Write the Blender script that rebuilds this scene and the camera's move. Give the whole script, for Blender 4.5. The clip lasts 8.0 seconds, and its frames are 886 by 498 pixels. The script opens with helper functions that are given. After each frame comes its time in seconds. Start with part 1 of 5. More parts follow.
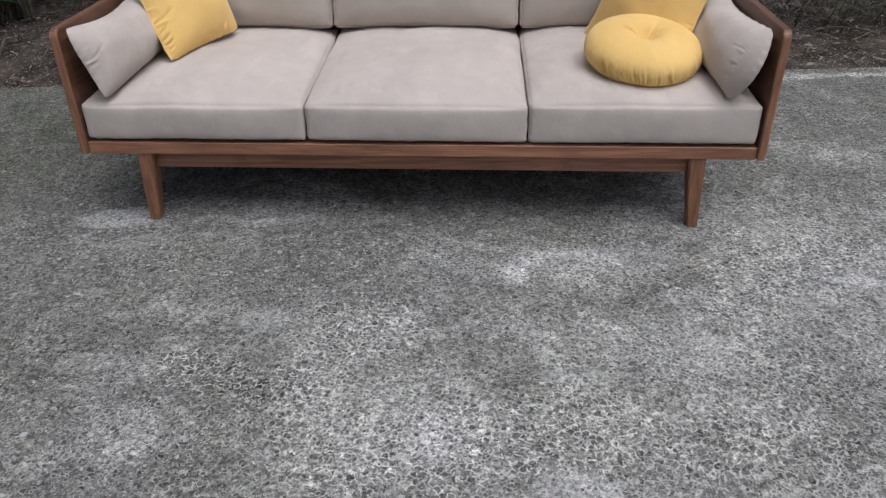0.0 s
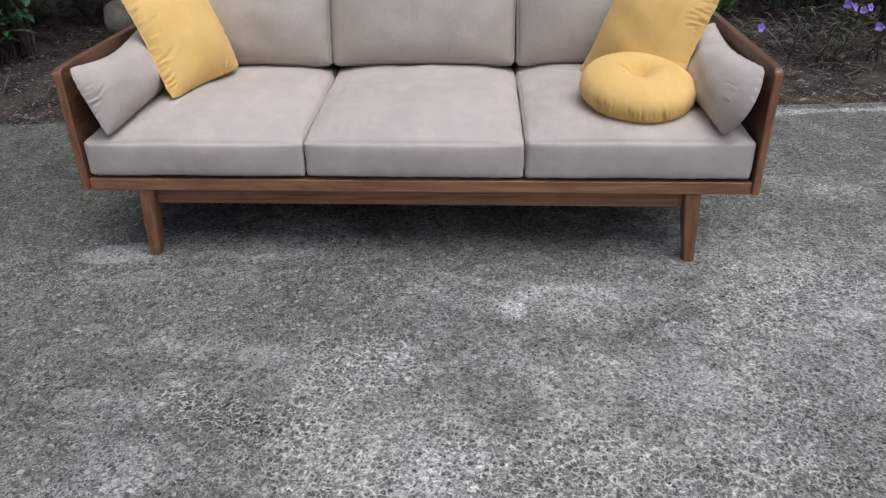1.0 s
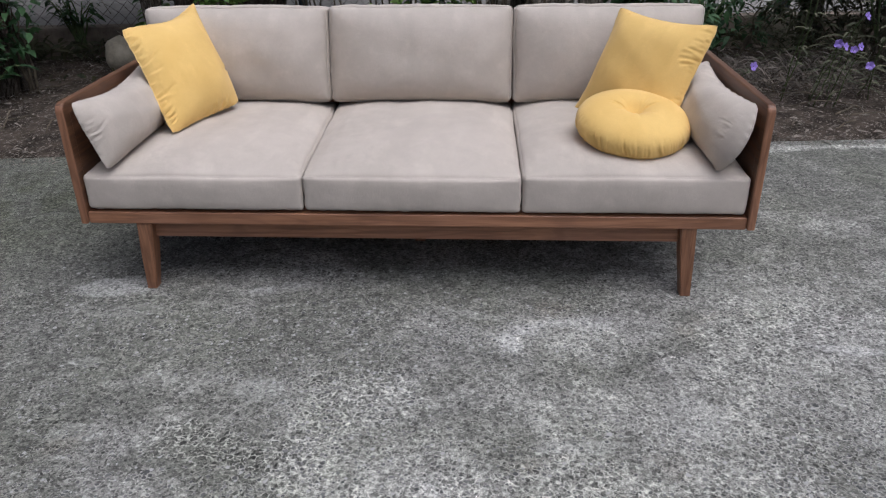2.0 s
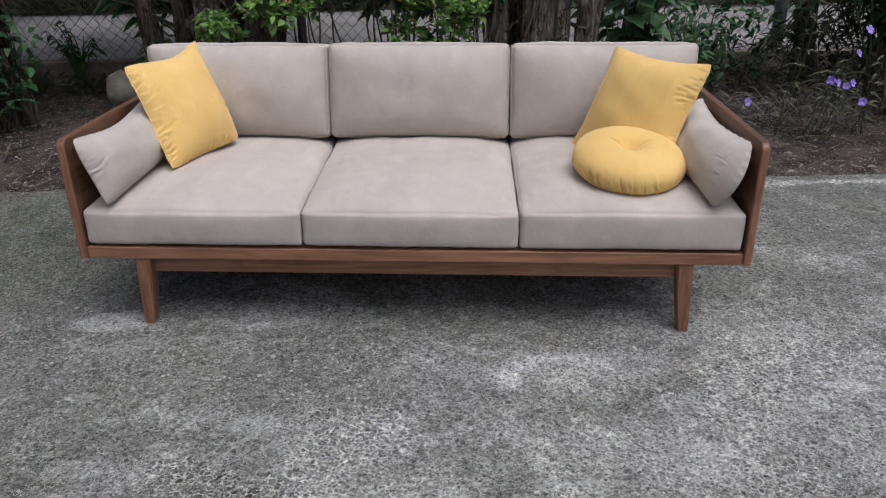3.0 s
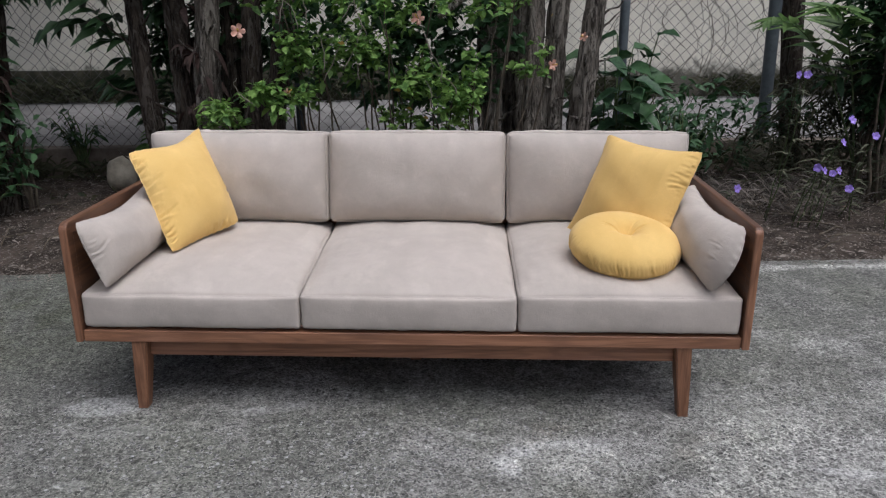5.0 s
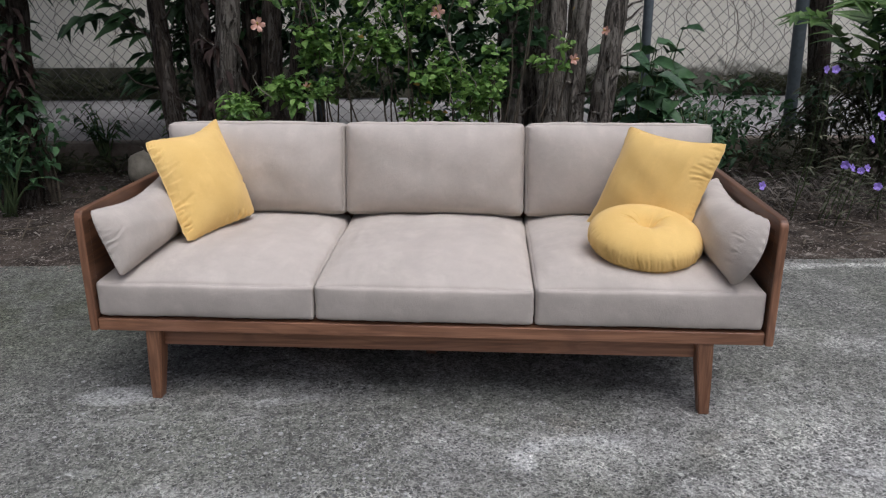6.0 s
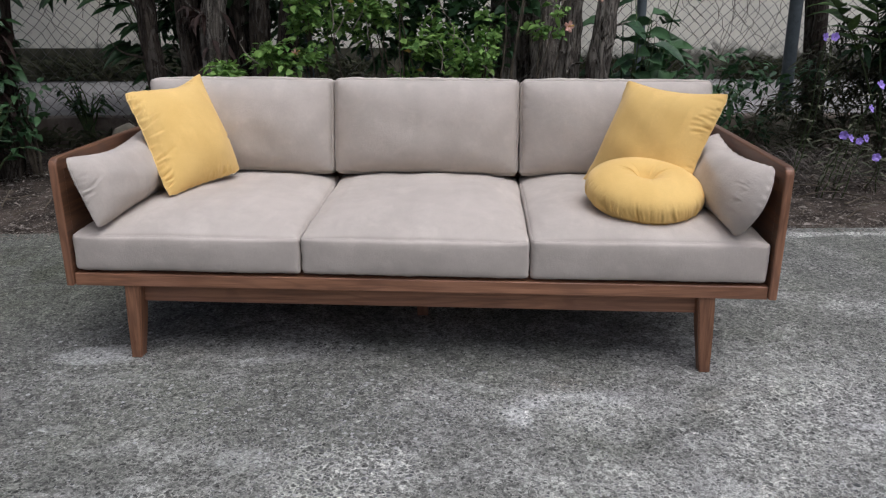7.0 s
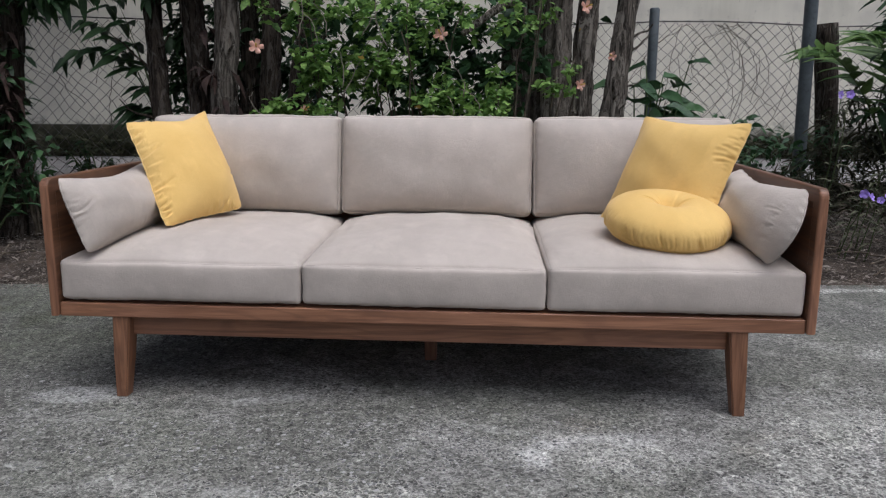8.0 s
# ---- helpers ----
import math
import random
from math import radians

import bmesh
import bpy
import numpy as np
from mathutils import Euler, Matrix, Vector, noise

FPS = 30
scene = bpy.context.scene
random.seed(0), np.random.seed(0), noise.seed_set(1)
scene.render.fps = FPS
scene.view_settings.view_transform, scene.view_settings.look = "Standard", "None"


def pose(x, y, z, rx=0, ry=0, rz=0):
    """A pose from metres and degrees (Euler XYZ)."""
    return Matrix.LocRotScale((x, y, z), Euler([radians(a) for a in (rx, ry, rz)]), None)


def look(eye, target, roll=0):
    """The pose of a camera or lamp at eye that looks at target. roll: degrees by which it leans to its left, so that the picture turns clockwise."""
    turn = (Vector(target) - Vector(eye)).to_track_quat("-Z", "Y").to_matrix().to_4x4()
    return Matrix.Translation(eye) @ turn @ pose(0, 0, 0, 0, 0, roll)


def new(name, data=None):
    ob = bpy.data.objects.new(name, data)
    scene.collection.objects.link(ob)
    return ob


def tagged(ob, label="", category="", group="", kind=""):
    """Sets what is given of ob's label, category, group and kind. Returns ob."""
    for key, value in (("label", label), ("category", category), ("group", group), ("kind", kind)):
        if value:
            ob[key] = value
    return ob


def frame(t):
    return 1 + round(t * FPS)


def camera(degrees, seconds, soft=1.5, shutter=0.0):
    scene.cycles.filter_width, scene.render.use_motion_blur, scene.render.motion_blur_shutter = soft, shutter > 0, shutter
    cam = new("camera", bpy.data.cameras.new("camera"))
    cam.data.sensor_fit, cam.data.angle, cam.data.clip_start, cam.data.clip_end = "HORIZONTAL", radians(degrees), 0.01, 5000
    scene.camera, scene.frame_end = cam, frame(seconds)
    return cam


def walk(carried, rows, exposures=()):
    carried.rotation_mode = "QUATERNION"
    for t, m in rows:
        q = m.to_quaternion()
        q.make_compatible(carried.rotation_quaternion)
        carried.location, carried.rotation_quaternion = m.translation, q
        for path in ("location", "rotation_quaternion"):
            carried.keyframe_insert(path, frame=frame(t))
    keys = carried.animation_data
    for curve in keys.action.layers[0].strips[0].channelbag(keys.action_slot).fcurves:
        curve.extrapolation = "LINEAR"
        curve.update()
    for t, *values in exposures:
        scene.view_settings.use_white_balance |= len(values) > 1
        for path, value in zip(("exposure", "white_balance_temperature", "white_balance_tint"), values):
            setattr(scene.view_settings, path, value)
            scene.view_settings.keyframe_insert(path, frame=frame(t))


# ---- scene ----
cam = camera(60.0, 8.0, soft=1.2)
PATH = [
    (0, (0.221, -2.149, 1.233), (0.11, -0.447, 0.188), -1.0),
    (0.5, (0.222, -2.154, 1.239), (0.117, -0.428, 0.234), -1.0),
    (1, (0.225, -2.158, 1.245), (0.115, -0.412, 0.274), -1.1),
    (1.5, (0.224, -2.161, 1.248), (0.118, -0.393, 0.32), -1.0),
    (1.7, (0.225, -2.163, 1.244), (0.119, -0.385, 0.333), -0.9),
    (2.8, (0.21, -2.168, 1.259), (0.121, -0.354, 0.421), -0.5),
    (3, (0.22, -2.168, 1.263), (0.125, -0.345, 0.445), -0.6),
    (3.5, (0.222, -2.175, 1.271), (0.124, -0.331, 0.503), -0.7),
    (4, (0.22, -2.178, 1.27), (0.125, -0.308, 0.567), -0.7),
    (4.5, (0.217, -2.179, 1.263), (0.132, -0.289, 0.615), -0.5),
    (4.7, (0.204, -2.181, 1.265), (0.127, -0.283, 0.636), -0.3),
    (5.8, (0.202, -2.165, 1.235), (0.087, -0.261, 0.633), -0.2),
    (6, (0.217, -2.155, 1.223), (0.084, -0.255, 0.614), -0.3),
    (6.2, (0.216, -2.149, 1.216), (0.08, -0.252, 0.599), -0.6),
    (6.5, (0.218, -2.135, 1.165), (0.087, -0.246, 0.521), -1.0),
    (6.8, (0.211, -2.121, 1.12), (0.1, -0.232, 0.472), -0.4),
    (7, (0.211, -2.108, 1.072), (0.101, -0.21, 0.45), -0.0),
    (7.2, (0.21, -2.085, 1.037), (0.09, -0.182, 0.442), -0.3),
    (7.5, (0.204, -2.048, 0.959), (0.063, -0.13, 0.41), -0.5),
    (7.7, (0.198, -2.035, 0.928), (0.06, -0.108, 0.418), -0.4),
    (8, (0.198, -2.017, 0.862), (0.064, -0.06, 0.47), 0.3),
]
walk(cam, [(t, look(eye, target, roll)) for t, eye, target, roll in PATH], [(0.0, 0.09, 5600, 10), (8.0, 0.09, 5600, 10)])

# ---- world, sun ----
SUN_EL, SUN_AZ = radians(70), radians(134)          # azimuth clockwise from +y
world = bpy.data.worlds.new("sky")
scene.world = world
world.use_nodes = True
wn = world.node_tree
sky = wn.nodes.new("ShaderNodeTexSky")
sky.sky_type, sky.sun_disc = "NISHITA", False
sky.sun_elevation, sky.sun_rotation = SUN_EL, SUN_AZ
sky.air_density, sky.dust_density, sky.ozone_density = 0.16, 6.0, 0.0
wn.links.new(sky.outputs[0], wn.nodes["Background"].inputs[0])
wn.nodes["Background"].inputs[1].default_value = 0.138
sun_data = bpy.data.lights.new("sun", "SUN")
sun_data.energy, sun_data.angle, sun_data.color = 0.93, radians(56), (1.0, 0.985, 0.96)
sun = new("sun", sun_data)
to_sun = Vector((math.sin(SUN_AZ) * math.cos(SUN_EL), math.cos(SUN_AZ) * math.cos(SUN_EL), math.sin(SUN_EL)))
sun.matrix_world = look(to_sun * 30, (0, 0, 0))


# ---- materials ----
class Nodes:
    """A short hand for one node material."""

    def __init__(self, name, rough=0.8, metal=0.0, spec=0.5):
        self.mat = bpy.data.materials.new(name)
        self.mat.use_nodes = True
        self.t = self.mat.node_tree
        self.b = self.t.nodes["Principled BSDF"]
        self.b.inputs["Roughness"].default_value = rough
        self.b.inputs["Metallic"].default_value = metal
        self.b.inputs["Specular IOR Level"].default_value = spec
        self.pos = self.t.nodes.new("ShaderNodeTexCoord").outputs["Object"]

    def put(self, socket, value):
        if isinstance(value, bpy.types.NodeSocket):
            self.t.links.new(value, socket)
        else:
            socket.default_value = value

    def world_pos(self):
        self.pos = self.t.nodes.new("ShaderNodeNewGeometry").outputs["Position"]
        return self

    def stretch(self, x, y, z, src=None):
        n = self.t.nodes.new("ShaderNodeMapping")
        self.put(n.inputs["Vector"], src or self.pos)
        n.inputs["Scale"].default_value = (x, y, z)
        return n.outputs[0]

    def noise(self, scale, detail=4.0, rough=0.55, vec=None, dist=0.0):
        n = self.t.nodes.new("ShaderNodeTexNoise")
        self.put(n.inputs["Vector"], vec or self.pos)
        n.inputs["Scale"].default_value, n.inputs["Detail"].default_value = scale, detail
        n.inputs["Roughness"].default_value, n.inputs["Distortion"].default_value = rough, dist
        return n.outputs["Fac"]

    def cells(self, scale, out="Distance", vec=None, feature="F1"):
        n = self.t.nodes.new("ShaderNodeTexVoronoi")
        n.feature = feature
        self.put(n.inputs["Vector"], vec or self.pos)
        n.inputs["Scale"].default_value = scale
        return n.outputs[out]

    def remap(self, v, a, b, c=0.0, d=1.0):
        n = self.t.nodes.new("ShaderNodeMapRange")
        n.interpolation_type = "SMOOTHSTEP"
        for i, x in enumerate((v, a, b, c, d)):
            self.put(n.inputs[i], x)
        return n.outputs[0]

    def math(self, op, a, b=0.0):
        n = self.t.nodes.new("ShaderNodeMath")
        n.operation = op
        self.put(n.inputs[0], a)
        self.put(n.inputs[1], b)
        return n.outputs[0]

    def mix(self, f, a, b, mode="MIX"):
        n = self.t.nodes.new("ShaderNodeMix")
        n.data_type, n.blend_type = "RGBA", mode
        self.put(n.inputs[0], f)
        for i, x in ((6, a), (7, b)):
            self.put(n.inputs[i], (*x, 1.0) if isinstance(x, tuple) and len(x) == 3 else x)
        return n.outputs[2]

    def blob(self, x, y, rx, ry, turn=0.0, wobble=None):
        """A soft patch on the ground round (x, y)."""
        n = self.t.nodes.new("ShaderNodeMapping")
        n.vector_type = "TEXTURE"
        self.put(n.inputs["Vector"], wobble or self.pos)
        n.inputs["Location"].default_value = (x, y, 0)
        n.inputs["Rotation"].default_value = (0, 0, radians(turn))
        n.inputs["Scale"].default_value = (rx, ry, 1)
        length = self.t.nodes.new("ShaderNodeVectorMath")
        length.operation = "LENGTH"
        self.put(length.inputs[0], n.outputs[0])
        return self.remap(length.outputs["Value"], 1.2, 0.1)

    def wobbled(self, scale, amount):
        n = self.t.nodes.new("ShaderNodeTexNoise")
        self.put(n.inputs["Vector"], self.pos)
        n.inputs["Scale"].default_value = scale
        sub = self.t.nodes.new("ShaderNodeVectorMath")
        sub.operation = "MULTIPLY_ADD"
        self.put(sub.inputs[0], n.outputs["Color"])
        sub.inputs[1].default_value = (amount, amount, 0)
        sub.inputs[2].default_value = (-amount / 2, -amount / 2, 0)
        add = self.t.nodes.new("ShaderNodeVectorMath")
        self.put(add.inputs[0], self.pos)
        self.put(add.inputs[1], sub.outputs[0])
        return add.outputs[0]

    def island(self):
        return self.t.nodes.new("ShaderNodeNewGeometry").outputs["Random Per Island"]

    def each(self):
        return self.t.nodes.new("ShaderNodeObjectInfo").outputs["Random"]

    def bump(self, h, depth, strength=1.0):
        n = self.t.nodes.new("ShaderNodeBump")
        n.inputs["Strength"].default_value, n.inputs["Distance"].default_value = strength, depth
        self.put(n.inputs["Height"], h)
        self.put(self.b.inputs["Normal"], n.outputs[0])
        return self

    def done(self, colour=None, rough=None):
        if colour is not None:
            self.put(self.b.inputs["Base Color"], (*colour, 1.0) if isinstance(colour, tuple) else colour)
        if rough is not None:
            self.put(self.b.inputs["Roughness"], rough)
        return self.mat


def fabric(name, low, high, sheen, relief=0.7):
    m = Nodes(name, 0.95, spec=0.15)
    mott = m.remap(m.noise(6, 6, 0.62), 0.3, 0.75)
    fine = m.noise(420, 3, 0.6)
    col = m.mix(mott, low, high)
    col = m.mix(m.remap(m.noise(13, 5, 0.65, m.stretch(1, 0.5, 1), 0.3), 0.48, 0.72, 0.0, 0.4), col, tuple(c * 1.13 for c in high))
    col = m.mix(m.remap(fine, 0.3, 0.7, 0.0, 0.22), col, tuple(c * 0.7 for c in low))
    m.b.inputs["Sheen Weight"].default_value = sheen
    m.b.inputs["Sheen Roughness"].default_value = 0.45
    weave = m.math("ADD", m.math("MULTIPLY", m.noise(48, 5, 0.65), 0.9), m.math("MULTIPLY", fine, 0.35))
    m.bump(weave, 0.0022 * relief, 0.9)
    return m.done(col)


def wood(name, axis, tone=1.0):
    m = Nodes(name, 0.42, spec=0.4)
    s = [34.0, 34.0, 34.0]
    s[axis] = 1.6
    v = m.stretch(*s)
    s2 = [150.0, 150.0, 150.0]
    s2[axis] = 5.0
    pores = m.noise(1.0, 3, 0.6, m.stretch(*s2))
    rings = m.noise(1.0, 5, 0.62, v, 1.6)
    col = m.mix(m.remap(rings, 0.3, 0.72), (0.19, 0.09, 0.047), (0.38, 0.19, 0.102))
    col = m.mix(m.remap(pores, 0.5, 0.72, 0.0, 0.42), col, (0.085, 0.034, 0.02))
    col = m.mix(m.remap(m.noise(3.5, 3), 0.4, 0.7, 0.0, 0.3), col, (0.26, 0.135, 0.092))
    s3 = [7.0, 7.0, 7.0]
    s3[axis] = 0.9
    figure = m.math("SINE", m.math("MULTIPLY", m.noise(1.0, 2, 0.5, m.stretch(*s3), 0.4), 85.0))
    col = m.mix(m.remap(figure, 0.2, 1.0, 0.0, 0.38), col, (0.15, 0.075, 0.043))
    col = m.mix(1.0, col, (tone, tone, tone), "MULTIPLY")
    m.bump(pores, 0.0006, 0.5)
    return m.done(col, m.remap(rings, 0.3, 0.7, 0.36, 0.52))


def foliage(name, dark, light, gloss=0.45, glow=0.25):
    m = Nodes(name, gloss, spec=0.35)
    r = m.math("FRACT", m.math("ADD", m.island(), m.each()))
    col = m.mix(r, dark, light)
    col = m.mix(m.remap(m.noise(60, 2), 0.4, 0.7, 0.0, 0.35), col, tuple(c * 1.5 for c in light))
    m.put(m.b.inputs["Base Color"], col)
    tr = m.t.nodes.new("ShaderNodeBsdfTranslucent")
    m.put(tr.inputs[0], col)
    mx = m.t.nodes.new("ShaderNodeMixShader")
    mx.inputs[0].default_value = glow
    m.put(mx.inputs[1], m.b.outputs[0])
    m.put(mx.inputs[2], tr.outputs[0])
    m.put(m.t.nodes["Material Output"].inputs[0], mx.outputs[0])
    return m.mat


def concrete():
    m = Nodes("worn_concrete", 0.9, spec=0.25).world_pos()
    wob, wob2, wob3 = m.wobbled(5.0, 0.2), m.wobbled(24.0, 0.035), m.wobbled(75.0, 0.017)
    big = m.noise(0.9, 5, 0.62, None, 0.6)
    mid = m.noise(4.5, 6, 0.68, None, 0.8)
    grit = m.noise(330, 3, 0.7)
    ragged = m.math("SUBTRACT", m.noise(34, 5, 0.72, wob3), 0.5)
    light = m.math("ADD", m.math("MULTIPLY", m.remap(big, 0.34, 0.66), 0.36), m.math("MULTIPLY", m.remap(mid, 0.3, 0.75), 0.42))
    # broad pale and mossy dark reaches; those at (0.35, 0.28), (0.9, 0.12) lighten the sofa's shade
    for x, y, rx, ry, turn, k in ((0.0, -0.9, 0.5, 0.18, 10, 0.3), (-0.6, -0.98, 0.35, 0.12, 20, 0.2), (0.9, -0.45, 0.75, 0.3, 20, 0.2), (1.5, 0.1, 0.6, 0.3, 30, 0.15),
                                  (0.5, -0.2, 0.4, 0.13, 5, 0.35), (0.35, 0.28, 1.0, 0.3, 0, 0.35), (1.05, -0.08, 0.35, 0.18, 10, 0.3), (1.7, 0.75, 0.5, 0.2, 20, 0.1), (1.9, 1.5, 0.7, 0.05, 5, 0.8),
                                  (0.95, -1.0, 1.0, 0.5, 15, 0.22), (1.3, -0.55, 0.7, 0.45, 20, 0.08), (-1.45, 0.25, 0.4, 0.12, 20, 0.25), (-0.15, -0.65, 0.3, 0.2, 50, 0.3), (0.9, 0.12, 0.35, 0.2, 0, 0.3)):
        light = m.math("ADD", light, m.math("MULTIPLY", m.blob(x, y, rx, ry, turn, wob), k))
    for x, y, rx, ry, turn, k in ((-0.3, -0.2, 0.34, 0.17, 38, 0.5), (-1.8, 0.6, 1.2, 1.0, 0, 0.9), (0.29, -0.8, 0.1, 0.2, 10, 0.2), (-0.36, -0.77, 0.2, 0.09, 0, 0.3),
                                  (0.52, -0.42, 0.2, 0.12, 0, 0.1), (-0.75, -0.6, 0.35, 0.1, 10, 0.2), (-1.2, -0.45, 0.5, 0.2, 30, 0.25)):
        light = m.math("SUBTRACT", light, m.math("MULTIPLY", m.blob(x, y, rx, ry, turn, wob), k))
    light = m.remap(light, 0.04, 1.15)

    # small smears of bare cement with ragged edges
    smear = None
    for x, y, rx, ry, turn, k in ((-1.0, 0.02, 0.19, 0.1, 10, 1.1), (0.305, -0.275, 0.045, 0.085, 25, 1.0), (0.35, -0.2, 0.075, 0.05, 0, 0.9), (0.47, -0.16, 0.22, 0.035, 10, 0.8), (0.2, -0.12, 0.14, 0.03, -18, 0.6),
                                  (0.56, -0.16, 0.09, 0.07, 0, 0.6), (-0.37, -0.52, 0.1, 0.08, 0, 0.7), (-0.43, 0.03, 0.18, 0.045, 15, 0.6), (-0.88, -0.13, 0.16, 0.06, 10, 0.5), (-0.9, -0.41, 0.08, 0.04, 0, 0.6),
                                  (-0.78, -0.71, 0.1, 0.055, 0, 0.5), (1.28, -0.28, 0.2, 0.03, -8, 0.7), (0.76, -0.61, 0.12, 0.12, 0, 0.4), (0.12, -0.94, 0.045, 0.12, 5, 0.6), (0.42, -1.07, 0.14, 0.08, 0, 0.9), (0.47, -0.72, 0.16, 0.04, 5, 0.6)):
        b = m.math("MULTIPLY", m.remap(m.math("ADD", m.blob(x, y, rx, ry, turn, wob2), m.math("MULTIPLY", ragged, 1.3)), 0.3, 0.62), k)
        smear = b if smear is None else m.math("MAXIMUM", smear, b)

    # aggregate: rounded stones that nearly touch, pale cement standing up between them, bared in patches
    edge = m.cells(60, "Distance", wob3, "DISTANCE_TO_EDGE")
    centre = m.cells(60, "Distance", wob3)
    tone = m.t.nodes.new("ShaderNodeSeparateColor")
    m.put(tone.inputs[0], m.cells(60, "Color", wob3))
    worn = m.remap(m.noise(2.8, 5, 0.68), 0.38, 0.62, 0.14, 0.7)
    bared = worn
    for x, y, rx, ry, turn, k in ((-0.08, -0.53, 0.2, 0.17, 30, 1.3), (-0.22, -0.77, 0.17, 0.16, 0, 1.0), (-0.5, -0.73, 0.17, 0.1, 0, 0.9), (0.05, -1.0, 0.6, 0.25, 5, 0.7), (0.8, -0.9, 0.8, 0.5, 0, 0.25), (1.2, -0.2, 0.7, 0.4, 10, 0.35)):
        bared = m.math("ADD", bared, m.math("MULTIPLY", m.blob(x, y, rx, ry, turn, wob), k))
    bared = m.remap(bared, 0.0, 1.1)
    bared = m.math("MULTIPLY", bared, m.math("SUBTRACT", 1.0, m.math("MULTIPLY", smear, 0.7)))
    stone = m.math("MULTIPLY", m.remap(edge, 0.07, 0.16), m.remap(centre, 0.62, 0.42))
    gate = m.remap(m.noise(48, 3, 0.65), 0.42, 0.6)
    rim = m.math("MULTIPLY", m.remap(edge, 0.13, 0.04), gate)
    fine_edge = m.cells(135, "Distance", wob3, "DISTANCE_TO_EDGE")
    small = m.t.nodes.new("ShaderNodeSeparateColor")
    m.put(small.inputs[0], m.cells(135, "Color", wob3))

    val = m.remap(light, 0.0, 1.0, 0.13, 0.335)
    val = m.math("MULTIPLY", val, m.remap(small.outputs[0], 0.0, 1.0, 0.6, 1.4))
    val = m.math("MULTIPLY", val, m.remap(m.noise(230, 3, 0.75), 0.32, 0.68, 0.62, 1.38))
    val = m.math("MULTIPLY", val, m.remap(m.noise(58, 5, 0.72, wob3, 1.2), 0.3, 0.7, 0.68, 1.34))
    val = m.math("MULTIPLY", val, m.remap(m.noise(13, 4, 0.6, wob2), 0.3, 0.7, 0.8, 1.2))
    val = m.math("MULTIPLY", val, m.remap(fine_edge, 0.02, 0.1, 1.25, 0.97))
    fill = m.math("MULTIPLY", m.math("MULTIPLY", stone, bared), m.remap(tone.outputs[0], 0.15, 1.0, 0.06, 0.62))
    val = m.math("MULTIPLY", val, m.math("SUBTRACT", 1.0, fill))
    # smaller stones everywhere, each with its own tone and a thin pale rim
    edge2 = m.cells(96, "Distance", wob3, "DISTANCE_TO_EDGE")
    tone2 = m.t.nodes.new("ShaderNodeSeparateColor")
    m.put(tone2.inputs[0], m.cells(96, "Color", wob3))
    chosen2 = m.remap(tone2.outputs[1], 0.42, 0.5)
    fill2 = m.math("MULTIPLY", m.math("MULTIPLY", m.remap(edge2, 0.05, 0.14), chosen2), m.remap(tone2.outputs[0], 0.0, 1.0, 0.1, 0.58))
    val = m.math("MULTIPLY", val, m.math("SUBTRACT", 1.0, fill2))
    rim2 = m.math("MULTIPLY", m.math("MULTIPLY", m.remap(edge2, 0.12, 0.03), chosen2), m.remap(m.noise(30, 3, 0.6), 0.4, 0.62))
    val = m.math("ADD", val, m.math("MULTIPLY", rim2, 0.13))
    val = m.math("ADD", val, m.math("MULTIPLY", m.math("MULTIPLY", rim, m.math("MULTIPLY", bared, bared)), 0.34))
    scab = m.remap(m.noise(46, 4, 0.75, wob3), 0.55, 0.62)
    crust = m.math("MULTIPLY", scab, m.remap(light, 0.1, 0.8, 0.3, 0.8))
    val = m.math("ADD", val, m.math("MULTIPLY", crust, 0.15))
    val = m.math("ADD", val, m.math("MULTIPLY", smear, m.remap(m.noise(85, 4, 0.7), 0.34, 0.68, 0.02, 0.3)))
    pits = m.math("MULTIPLY", m.remap(m.cells(110, "Distance", wob3), 0.26, 0.14), m.remap(m.noise(9, 3), 0.45, 0.6, 0.2, 0.8))
    val = m.math("MULTIPLY", val, m.math("SUBTRACT", 1.0, m.math("MULTIPLY", pits, 0.6)))
    chips = m.t.nodes.new("ShaderNodeSeparateColor")
    m.put(chips.inputs[0], m.cells(34, "Color", wob3))
    spot = m.math("MULTIPLY", m.remap(chips.outputs[0], 0.95, 0.96), m.remap(m.cells(34, "Distance", wob3), 0.24, 0.18))
    val = m.math("ADD", val, m.math("MULTIPLY", spot, 0.2))
    grey = m.t.nodes.new("ShaderNodeCombineColor")
    for i, k in enumerate((1.0, 0.995, 0.888)):
        m.put(grey.inputs[i], m.math("MULTIPLY", val, k))
    # moss in the damp parts, rust-brown in a few, bare cement cooler
    col = m.mix(m.remap(light, 0.45, 0.05, 0.0, 0.3), grey.outputs[0], m.mix(1.0, grey.outputs[0], (0.97, 1.0, 0.9), "MULTIPLY"))
    col = m.mix(m.remap(m.noise(3.3, 3, 0.5, wob), 0.62, 0.74, 0.0, 0.3), col, m.mix(1.0, grey.outputs[0], (1.1, 0.98, 0.88), "MULTIPLY"))
    col = m.mix(m.math("MULTIPLY", smear, 0.8), col, m.mix(1.0, col, (0.985, 0.99, 1.04), "MULTIPLY"))
    hue = m.noise(2.1, 4, 0.6, wob, 0.5)
    col = m.mix(m.remap(hue, 0.5, 0.64, 0.0, 0.8), col, m.mix(1.0, col, (1.0, 0.99, 1.02), "MULTIPLY"))
    col = m.mix(m.remap(hue, 0.48, 0.34, 0.0, 0.8), col, m.mix(1.0, col, (0.99, 1.005, 0.96), "MULTIPLY"))
